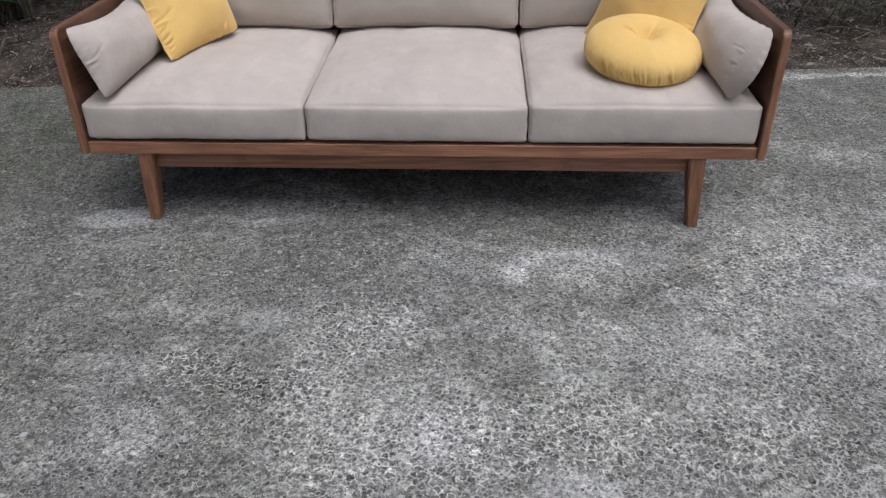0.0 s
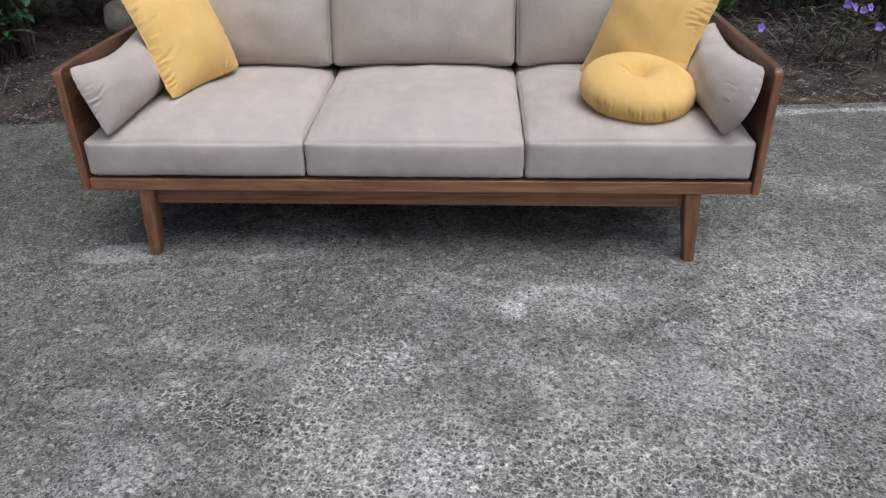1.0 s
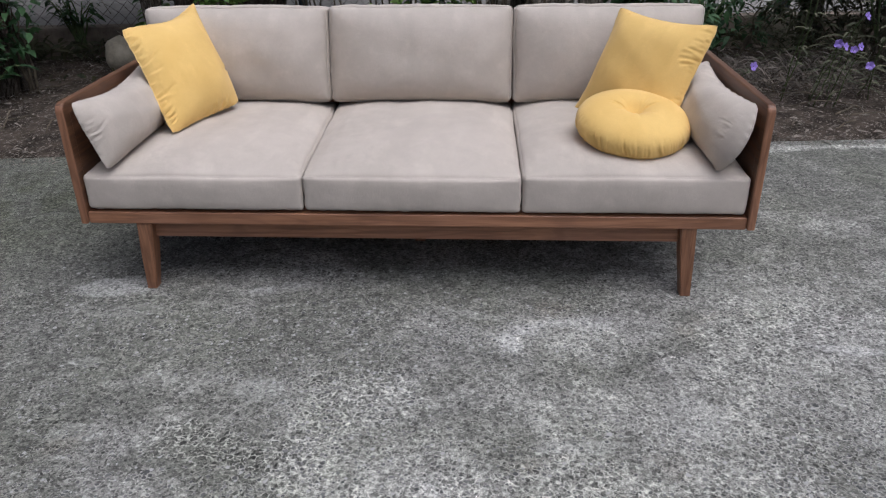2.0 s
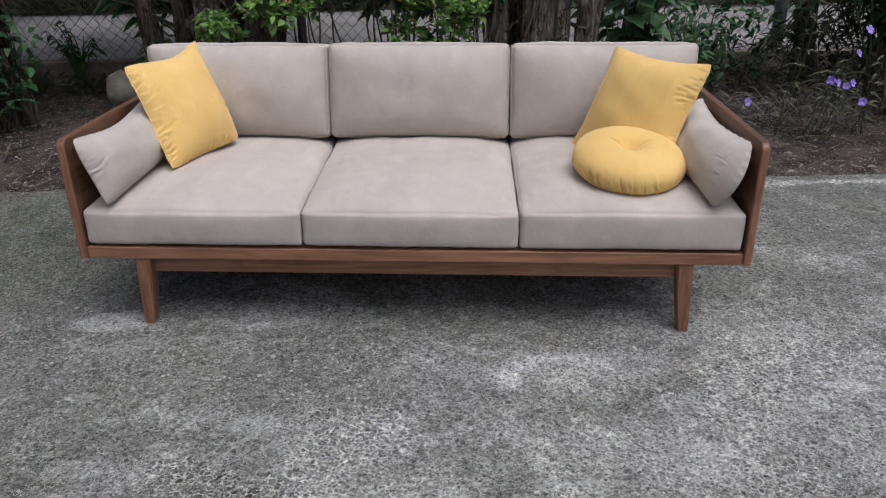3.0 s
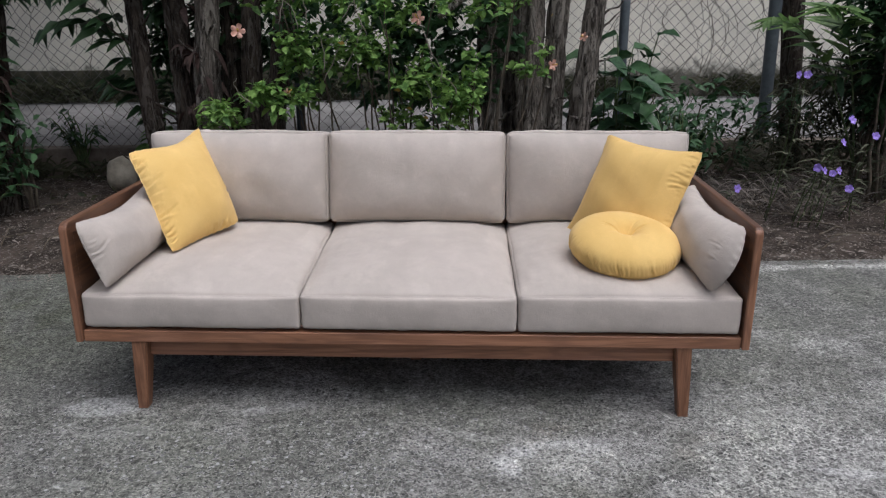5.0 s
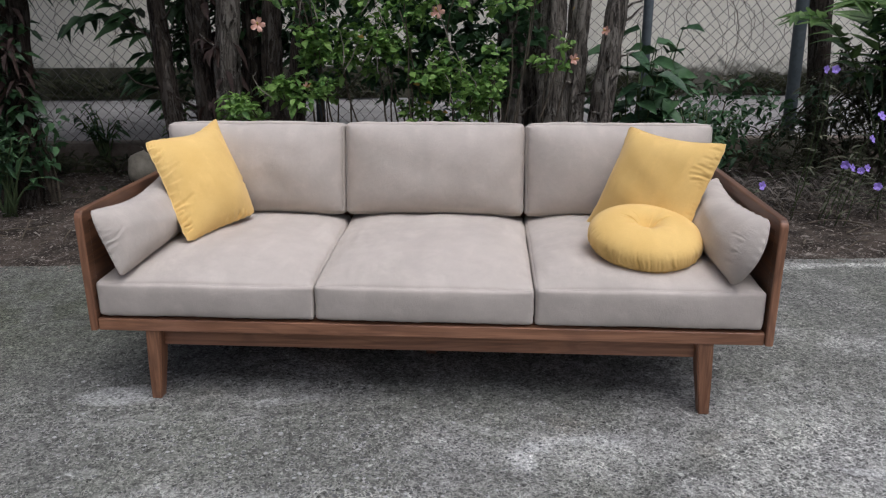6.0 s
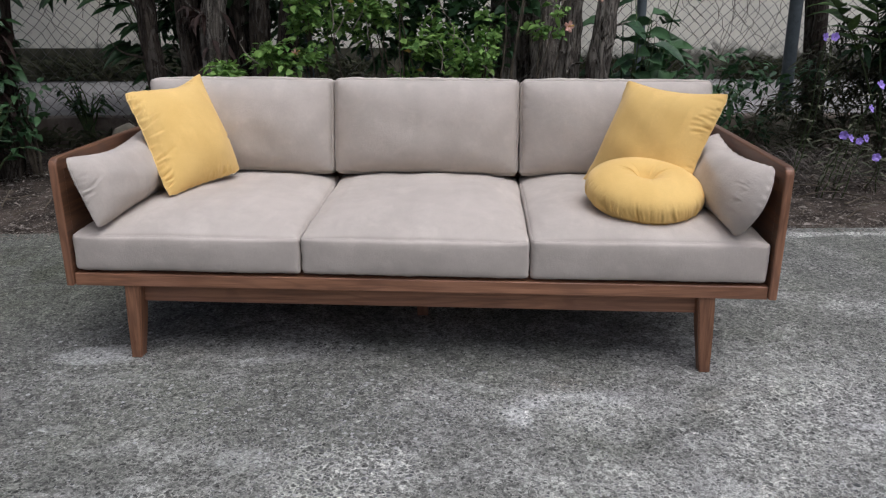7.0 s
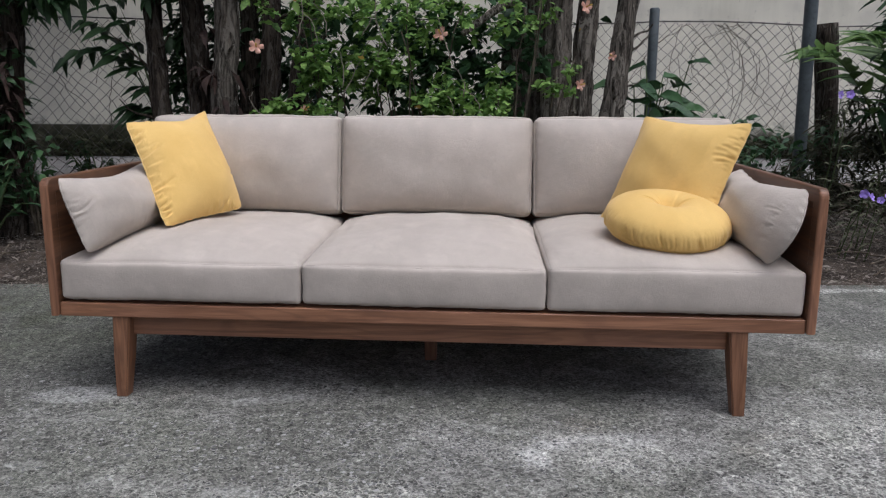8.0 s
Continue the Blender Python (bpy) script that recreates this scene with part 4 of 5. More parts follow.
def ruellia():
    whole = thing("purple_flowers", (2.2, 2.2, 0.0), "scrubby weeds with small purple flowers", "flowers")
    rng = random.Random(5)
    O = Vector((2.2, 2.2, 0.0))
    heads = ((1.97, 0.878), (2.02, 0.878), (2.295, 0.631), (2.266, 0.506), (2.438, 0.543), (2.149, 0.362), (2.185, 0.345), (2.235, 0.33), (2.265, 0.345), (2.34, 0.242), (1.71, 0.24), (2.62, 0.7), (2.7, 0.45))
    P, D, N, L, W = [], [], [], [], []
    for x, z in heads:
        b = Vector((x + rng.uniform(-0.12, 0.12), 2.2 + rng.uniform(0.05, 0.35), -0.02)) - O
        t = Vector((x, 2.17, z)) - O
        line = bend(b, t, (rng.uniform(-0.04, 0.04), 0, 0.03), 10, 0.006, rng)
        part("stem", mesh_of("stem", *tube(line, [0.004 * (1 - 0.5 * j / 9) for j in range(10)], 5), GREEN_STEM), None, whole)
        bloom(whole, PURPLE_FLOWER, t, 72 + rng.uniform(-20, 15), rng.uniform(-40, 40), rng.uniform(0.85, 1.15))
        for p in line[2:9]:
            for k in range(2):
                a = rng.uniform(0, 6.28)
                P.append(p), D.append((math.cos(a), math.sin(a), rng.uniform(0, 0.6))), N.append((0, -0.4, 1)), L.append(rng.uniform(0.05, 0.11)), W.append(0.014)
    for i in range(1150):
        x = rng.uniform(1.45, 3.6)
        y = rng.uniform(2.8 if x < 2.3 else 2.5, 3.6)
        if x < 2.1 and rng.random() < 0.5:
            continue
        h = rng.uniform(0.1, 0.5) * (0.45 if x < 1.9 else 1.0)
        a = rng.uniform(0, 6.28)
        q = Vector((x, y, rng.uniform(0, 0.35 if x > 1.9 else 0.1))) - O
        P.append(q), D.append((math.cos(a) * 0.7, math.sin(a) * 0.7, rng.uniform(0.1, 1.0))), N.append((math.cos(a + 1.5), math.sin(a + 1.5), 0.4)), L.append(h * 0.6), W.append(rng.uniform(0.004, 0.011))
    part("leaves", leaves("leaves", P, D, N, L, W, GRASS, 0.3, 0.5), None, whole, "narrow dull green leaves")
    return whole


ruellia()


# ---- ground litter ----
def litter():
    rng = random.Random(9)
    P, D, N, L, W = [], [], [], [], []
    for i in range(42000):
        x = rng.uniform(-4.2, 4.2)
        d = rng.random() ** 1.25 * 2.1 + 0.02
        if rng.random() < 0.06:
            d = -0.13 * rng.random() ** 2
        P.append((x, line_y(1.46, x) + d, (-0.012 + 0.03 * min(1, d / 2) if d > 0.02 else 0.003) + rng.uniform(0, 0.02 if d > 0.02 else 0.003)))
        a = rng.uniform(0, 6.28)
        D.append((math.cos(a), math.sin(a), rng.uniform(-0.1, 0.35))), N.append((rng.uniform(-0.6, 0.6), rng.uniform(-0.6, 0.6), 1))
        l = rng.uniform(0.007, 0.024) if rng.random() < 0.96 else rng.uniform(0.03, 0.055)
        L.append(l), W.append(l * rng.uniform(0.15, 0.42))
    ob = new("leaf_litter", leaves("leaf_litter", P, D, N, L, W, DRY, 0.5, 0.1))
    tagged(ob, "dry brown leaves scattered on the soil", "leaf litter", kind="stuff")
    runs = []
    for i in range(420):
        x = rng.uniform(-4, 4.2)
        d = rng.uniform(0.1, 1.9)
        a, l = rng.uniform(0, 6.28), rng.uniform(0.06, 0.3)
        p = Vector((x, line_y(1.46, x) + d, 0.012 + 0.02 * min(1, d / 2)))
        q = p + Vector((math.cos(a) * l, math.sin(a) * l, rng.uniform(-0.005, 0.05)))
        runs.append(tube(bend(p, q, (0, 0, rng.uniform(0, 0.03)), 5, 0.006, rng), rng.uniform(0.0015, 0.005), 5))
    ob = new("twigs", mesh_of("twigs", *joined(runs), STEM))
    tagged(ob, "dead twigs lying on the soil", "twigs", kind="stuff")


litter()


def tufts(name, label, y0, x0, x1, n, z, tall, seed, mat=None, deep=0.14, slim=1.0):
    """Rough grass and weeds along a line."""
    rng = random.Random(seed)
    P, D, N, L, W = [], [], [], [], []
    for i in range(n):
        x = rng.uniform(x0, x1)
        if noise.noise(Vector((x * 1.6, seed, 0))) < -0.12:
            continue
        a = rng.uniform(0, 6.28)
        P.append((x, line_y(y0, x) + rng.uniform(0.02 - deep, 0.02), z + rng.uniform(0, tall * 0.6))), D.append((math.cos(a) * 0.6, math.sin(a) * 0.6, rng.uniform(0.2, 1.2)))
        N.append((math.cos(a + 1.6), math.sin(a + 1.6), 0.3))
        L.append(tall * rng.uniform(0.3, 0.9)), W.append(rng.uniform(0.012, 0.035) * slim)
    return tagged(new(name, leaves(name, P, D, N, L, W, mat or WEED, 0.3, 0.4)), label, "weeds", kind="stuff")


tufts("wall_weeds", "dull weeds growing along the foot of the boundary wall", 7.42, -6.5, 7.0, 6500, 0.11, 0.36, 51)
tufts("plinth_weeds", "thin weeds growing along the plinth", 3.62, -4.5, 4.5, 1500, -0.02, 0.24, 52)
tufts("bed_weeds", "sparse weeds in the littered soil", 2.9, -4.0, 4.2, 300, 0.0, 0.12, 53)
tufts("dry_grass", "dead brown grass tangled in the bed", 2.75, 1.5, 3.6, 1900, -0.01, 0.22, 54, DRY, 0.55, 0.3)


def stone(at, size, seed, label, name="stone"):
    bm = bmesh.new()
    bmesh.ops.create_icosphere(bm, subdivisions=3, radius=1)
    for v in bm.verts:
        v.co *= 1 + 0.18 * noise.noise(v.co * 1.3 + Vector((seed, 0, 0))) + 0.05 * noise.noise(v.co * 4 + Vector((0, seed, 0)))
        v.co = Vector((v.co.x * size[0], v.co.y * size[1], v.co.z * size[2]))
    ob = part(name, bm, STONE, None)
    ob.matrix_basis = Matrix.Translation(at)
    return tagged(ob, label, "stone")


stone((-2.225, 2.95, 0.14), (0.115, 0.09, 0.125), 3, "rounded tan-grey boulder against the plinth")
stone((1.62, 2.3, 0.03), (0.03, 0.025, 0.02), 6, "small pale stone on the soil")


def bared_stones():
    """Stones of the concrete's aggregate that stand bare of the worn paste, nearest the sofa's front."""
    rng = random.Random(77)
    verts, faces, slots = [], [], []
    for i in range(62000):
        x, y = rng.uniform(-1.55, 1.75), rng.uniform(-1.3, 0.25)
        thick = noise.noise(Vector((x * 2.2, y * 2.2, 8))) + 0.5 * noise.noise(Vector((x * 7, y * 7, 3)))
        near = max(math.exp(-(((x - a) / r) ** 2 + ((y - b) / s) ** 2)) for a, b, r, s in ((-0.1, -0.6, 0.2, 0.3), (0.1, -0.95, 0.5, 0.2), (0.05, -0.25, 0.3, 0.16), (-0.7, -0.25, 0.4, 0.14), (1.1, -0.8, 0.5, 0.3), (-0.7, -1.0, 0.4, 0.2)))
        if rng.random() > 0.06 + 0.2 * thick + 0.3 * near:
            continue
        r = 0.0024 + 0.0042 * rng.random() ** 1.5 + (0.004 * rng.random() if rng.random() < 0.04 else 0.0)
        stretch, turn = rng.uniform(0.65, 1.0), rng.uniform(0, 3.14)
        high = r * rng.uniform(0.12, 0.3)
        tx, ty = rng.uniform(-0.08, 0.08), rng.uniform(-0.08, 0.08)
        k = len(verts)
        ca, sa = math.cos(turn), math.sin(turn)
        ring = [rng.uniform(0.8, 1.15) for _ in range(7)]
        for q, h in ((1.0, -0.0006), (0.72, 0.8)):
            for j in range(7):
                a = 2 * math.pi * j / 7
                u, v = math.cos(a) * ring[j] * r * q, math.sin(a) * ring[j] * r * q * stretch
                px, py = u * ca - v * sa, u * sa + v * ca
                z = high * h + px * tx + py * ty if h > 0 else h
                verts.append((x + px, y + py, z))
        verts.append((x, y, high))
        for j in range(7):
            n = (j + 1) % 7
            faces.append((k + j, k + n, k + 7 + n, k + 7 + j))
            faces.append((k + 7 + j, k + 7 + n, k + 14))
            slots += [0, 0]
        # a ragged collar of pale cement round most of them
        if rng.random() < 0.75:
            k2, whole_ring = len(verts), rng.uniform(3.5, 7.0)
            for j in range(7):
                wide = rng.uniform(1.25, 1.75)
                verts.append((x + (verts[k + j][0] - x) * wide, y + (verts[k + j][1] - y) * wide, -0.0004))
                verts.append((x + (verts[k + j][0] - x) * 1.06, y + (verts[k + j][1] - y) * 1.06, 0.0009))
            for j in range(int(whole_ring)):
                n = (j + 1) % 7
                faces.append((k2 + 2 * j, k2 + 2 * n, k2 + 2 * n + 1, k2 + 2 * j + 1))
                faces.append((k2 + 2 * j + 1, k2 + 2 * n + 1, k + n, k + j))
                slots += [1, 1]
    me = mesh_of("aggregate", verts, faces, AGGREGATE)
    me.materials.append(PASTE)
    me.polygons.foreach_set("material_index", slots)
    ob = new("aggregate", me)
    return tagged(ob, "small grey stones bared in the worn concrete", "pebbles", kind="stuff")


bared_stones()


# ---- sofa ----
HALF, ARM = 1.05, 0.025
DEEP = 0.90


def arm_profile(y0, y1, z0, z1, r, w):
    """An upright and a top rail in one piece, seen from the side."""
    pts = [(y0, z0), (y0 + w, z0), (y0 + w, z1 - w), (y1, z1 - w), (y1, z1)]
    for i in range(7):
        a = math.pi / 2 + math.pi / 2 * i / 6
        pts.append((y0 + r + r * math.cos(a), z1 - r + r * math.sin(a)))
    return pts


def extruded(profile, x0, x1, bevel):
    bm = bmesh.new()
    a = [bm.verts.new((x0, y, z)) for y, z in profile]
    b = [bm.verts.new((x1, y, z)) for y, z in profile]
    n = len(profile)
    bm.faces.new(a), bm.faces.new(list(reversed(b)))
    for i in range(n):
        bm.faces.new((a[i], b[i], b[(i + 1) % n], a[(i + 1) % n]))
    bmesh.ops.recalc_face_normals(bm, faces=bm.faces)
    edges = [e for e in bm.edges if (e.verts[0].co.x - e.verts[1].co.x) ** 2 < 1e-9]
    bmesh.ops.bevel(bm, geom=edges, offset=bevel, segments=3, profile=0.5, affect="EDGES")
    return bm


def leg_mesh(name, lean_x, lean_y, w_top, w_foot, h, deep=1.0):
    """A tapered square leg, its foot at the origin."""
    bm = bmesh.new()
    rows = []
    for z, w, sx in ((0.0, w_foot, 0.0), (0.006, w_foot + 0.002, 0.0), (h * 0.5, (w_foot + w_top) * 0.5 + 0.003, 0.5), (h, w_top, 1.0)):
        cx, cy = -lean_x * sx, -lean_y * sx
        rows.append([bm.verts.new((cx + a * w / 2, cy + b * w * deep / 2, z)) for a, b in ((-1, -1), (1, -1), (1, 1), (-1, 1))])
    for r0, r1 in zip(rows, rows[1:]):
        for i in range(4):
            bm.faces.new((r0[i], r0[(i + 1) % 4], r1[(i + 1) % 4], r1[i]))
    bm.faces.new(list(reversed(rows[0]))), bm.faces.new(rows[-1])
    bmesh.ops.recalc_face_normals(bm, faces=bm.faces)
    up = [e for e in bm.edges if abs(e.verts[0].co.z - e.verts[1].co.z) > 0.01]
    bmesh.ops.bevel(bm, geom=up, offset=0.004, segments=2, affect="EDGES")
    me = bpy.data.meshes.new(name)
    bm.to_mesh(me)
    bm.free()
    return finish(me, WOOD_Z, False)


def sofa():
    whole = thing("sofa", (0, 0, 0), "three-seat sofa with a walnut frame standing on concrete", "sofa")
    part("front_rail", rounded_box((-HALF + ARM, 0.0, 0.2445), (HALF - ARM, 0.03, 0.2835), 0.003), WOOD_X, whole, "", False)
    part("back_rail", rounded_box((-HALF + ARM, DEEP - 0.04, 0.248), (HALF - ARM, DEEP - 0.008, 0.62), 0.005), WOOD_X, whole, "", False)
    part("apron", rounded_box((-0.835, 0.036, 0.184), (0.835, 0.058, 0.2475), 0.003), WOOD_X, whole, "", False)
    part("apron", rounded_box((-0.8, DEEP - 0.14, 0.186), (0.8, DEEP - 0.118, 0.2475), 0.003), WOOD_X, whole, "", False)
    part("seat_deck", rounded_box((-HALF + ARM + 0.002, 0.032, 0.252), (HALF - ARM - 0.002, DEEP - 0.042, 0.2905), 0.003), SHADED_WOOD_Y, whole, "", False)
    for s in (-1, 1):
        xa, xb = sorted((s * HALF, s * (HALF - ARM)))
        arm = part("arm", extruded(arm_profile(-0.008, DEEP, 0.2465, 0.634, 0.026, 0.042), xa, xb, 0.005), SHADED_WOOD_Y, whole, "walnut arm with a rounded front corner", False)
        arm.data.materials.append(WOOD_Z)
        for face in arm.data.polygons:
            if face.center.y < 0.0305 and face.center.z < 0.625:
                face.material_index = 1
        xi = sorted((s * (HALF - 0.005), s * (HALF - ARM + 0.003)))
        part("arm_panel", rounded_box((xi[0], 0.0305, 0.249), (xi[1], DEEP - 0.002, 0.5945), 0.002), SHADED_WOOD_Y, arm, "recessed side panel", False)
    for x, y in ((-0.874, 0.036), (0.876, 0.036), (-0.86, DEEP - 0.1), (0.86, DEEP - 0.1)):
        leg = part("leg", leg_mesh("leg", -0.02 if x < 0 else 0.02, 0.0, 0.05, 0.031, 0.2475, 1.22), None, whole, "tapered walnut leg")
        leg.location = (x, y, 0)
        if y > 0.5:
            part("side_apron", rounded_box((-0.011, -0.72, 0.186), (0.011, -0.03, 0.2475), 0.003), SHADED_WOOD_Y, leg, "", False)
    mid = part("leg", leg_mesh("leg", 0, 0, 0.045, 0.036, 0.252), None, whole, "short middle leg in the shade")
    mid.location = (-0.007, 0.42, 0)
    return whole


sofa()


def ease(u, k=0.5):
    return (1 - k) * u + k * math.sin(u * math.pi / 2)


def cushion(name, at, half, r, crown, seed, label, group, lean=0.0, belly=(0.002, 0.006, 0.003), sides=(1, 1), seam_face=2, n=80, splay=(0.0, 0.0), pucker=0.0012, cord=0.0016, gather=0.003, flare=(0.0, 0.0)):
    """A boxed upholstery cushion: rounded edges, crowned faces, creases and a piped seam. half: (x, y, z)."""
    whole = thing(name, pose(*at, lean, 0, 0), label, "cushion", group)
    hx, hy, hz = half

    def surf(u, v, w):
        p = Vector((ease(u) * hx, ease(v) * hy, ease(w) * hz))
        q = Vector((max(-hx + r, min(hx - r, p.x)), max(-hy + r, min(hy - r, p.y)), max(-hz + r, min(hz - r, p.z))))
        d = Vector((u, v, w))
        e = p - q
        if e.length > 1e-9:
            p = q + e.normalized() * min(r, r * max(abs(e.x), abs(e.y), abs(e.z)) / r)
        fill = [(1 - abs(a) ** 2.6) for a in (u, v, w)]
        f = [max(0.0, x) for x in fill]
        s = Vector((seed * 3.1, seed, 0))
        low = noise.noise(p * 5 + s) * 0.5 + noise.noise(p * 11 + s) * 0.3
        c = Vector((0, 0, 0))
        axis = seam_face
        amount = list(belly)
        amount[axis] = crown
        for i in range(3):
            a, b = [k for k in range(3) if k != i]
            soft = (f[a] ** 0.95) * (f[b] ** 0.95)
            c[i] = (1 if d[i] > 0 else -1) * min(1, abs(d[i])) ** 3 * soft * amount[i] * (1 + 0.22 * low)
            if i == 2 and seam_face == 2 and d[i] < 0:
                c[i] *= 0.05
            c[i] += 0.003 * low * soft
            # puckers by the seams
            edge = math.exp(-(1 - abs(d[a])) * 22) + math.exp(-(1 - abs(d[b])) * 22)
            if abs(d[i]) > 0.98:
                t = p[a] + p[b]
                c[i] += -pucker * edge * max(0.0, 0.3 + noise.noise(Vector((t * 45, seed, i)))) * (1 if d[i] > 0 else -1)
                # short gathers that run in from the seam, in loose bunches
                for j, along in ((a, b), (b, a)):
                    far = (1 - abs(d[j])) * half[j]
                    if i == seam_face and far < 0.08:
                        run = p[along] + 0.3 * far
                        bunch = max(0.0, 0.35 + 1.3 * noise.noise(Vector((run * 7, seed * 2.3, j + 3 * d[j]))))
                        fold = noise.noise(Vector((run * 62, far * 9, seed + j + 5 * d[j])))
                        c[i] += gather * min(1, bunch) * fold * min(1, far / 0.006) * math.exp(-far / 0.02) * (1 if d[i] > 0 else -1)
        # the outline is never quite straight
        c.x += 0.004 * noise.noise(Vector((p.y * 4, p.z * 6, seed)))
        c.x += 0.0022 * noise.noise(Vector((p.y * 30, p.z * 38, seed))) * abs(u) ** 8
        c.z += 0.0022 * noise.noise(Vector((p.x * 34, p.y * 12, seed + 4))) * abs(w) ** 8
        c.z += 0.0035 * noise.noise(Vector((p.x * 6, p.y * 3, seed + 9)))
        c.x += (splay[0] * (1 - u) + splay[1] * (1 + u)) / 2 * (v + 1) / 2
        # the outer top corners bulge out over the arms
        free = max(0.0, min(1.0, (w - 0.1) / 0.5))
        c.x += (flare[0] * (1 - u) + flare[1] * (1 + u)) / 2 * abs(u) ** 2 * free * free * (3 - 2 * free)
        return p + c

    bm = bmesh.new()
    bmesh.ops.create_cube(bm, size=2)
    bmesh.ops.subdivide_edges(bm, edges=bm.edges[:], cuts=n, use_grid_fill=True)
    for v in bm.verts:
        v.co = surf(*v.co)
    part("cover", bm, BEIGE, whole)
    for side in sides if isinstance(sides, tuple) else (sides,):
        if not side:
            continue
        loop = []
        k = 40
        ring = [(-1 + 2 * i / k, -1) for i in range(k)] + [(1, -1 + 2 * i / k) for i in range(k)] + [(1 - 2 * i / k, 1) for i in range(k)] + [(-1, 1 - 2 * i / k) for i in range(k)]
        for a, b in ring:
            d = [0, 0, 0]
            others = [i for i in range(3) if i != seam_face]
            d[others[0]], d[others[1]], d[seam_face] = a, b, side
            loop.append(surf(*d))
        part("piping", mesh_of("piping", *tube(loop, cord, 6, closed=True), PIPING), None, whole, "narrow piped seam")
    return whole


SEAT = "beige velvet seat cushion on the walnut frame"
for x0, x1, b0, b1, high, s in ((-1.022, -0.334, 0.0, -0.034, 0.113, 1), (-0.331, 0.340, -0.034, -0.01, 0.115, 2), (0.343, 1.020, -0.01, 0.0, 0.121, 3)):
    cushion("seat_cushion", ((x0 + x1) / 2, 0.4255, 0.291 + high / 2), ((x1 - x0) / 2 - 0.001, 0.4225, high / 2), 0.0125, 0.054, s, SEAT, "seat cushions", belly=(0.002, 0.011, 0.003), sides=(1, -1), seam_face=2, splay=(b0, b1), cord=0.0014)
BACK = "beige velvet back cushion leaning on the sofa back"
for x0, x1, f0, f1, s in ((-1.035, -0.366, -0.03, 0.0, 4), (-0.362, 0.327, 0.0, 0.0, 5), (0.331, 1.005, 0.0, 0.022, 6)):
    cushion("back_cushion", ((x0 + x1) / 2, 0.80, 0.605), ((x1 - x0) / 2 - 0.001, 0.06, 0.176), 0.017, 0.082, s, BACK, "back cushions", lean=-10, sides=(-1,), seam_face=1, belly=(0.003, 0.003, 0.007), pucker=0.008, cord=0.0007, gather=0.0085, flare=(f0, f1))


def crease(t, seed, side):
    """Narrow folds across a seam, here and there."""
    a = noise.noise(Vector((t, seed * 1.7, side)))
    here = max(0.0, 0.35 + noise.noise(Vector((t * 0.35, seed, side + 7))))
    return max(0.0, 1 - abs(a) / 0.22) * here


def wrinkles(rng, a, b, count, weights):
    """Short folds that run inwards from the seams in loose bunches: origin, direction, length, width, depth."""
    out = []
    bunches = [(rng.choices(range(4), weights)[0], rng.uniform(-0.8, 0.8)) for _ in range(max(3, count // 5))]
    for _ in range(count):
        edge, mid = rng.choice(bunches)
        p = max(-0.93, min(0.93, rng.gauss(mid, 0.14)))
        o, d = (((a, b * p), (-1, 0)), ((a * p, b), (0, -1)), ((-a, b * p), (1, 0)), ((a * p, -b), (0, 1)))[edge]
        turn = rng.gauss(0.12, 0.3)
        d = (d[0] * math.cos(turn) - d[1] * math.sin(turn), d[0] * math.sin(turn) + d[1] * math.cos(turn))
        length = rng.uniform(0.018, 0.04) if rng.random() < 0.8 else rng.uniform(0.04, 0.075)
        out.append((o, d, length, rng.uniform(0.0025, 0.005), rng.uniform(0.001, 0.0036)))
    return out


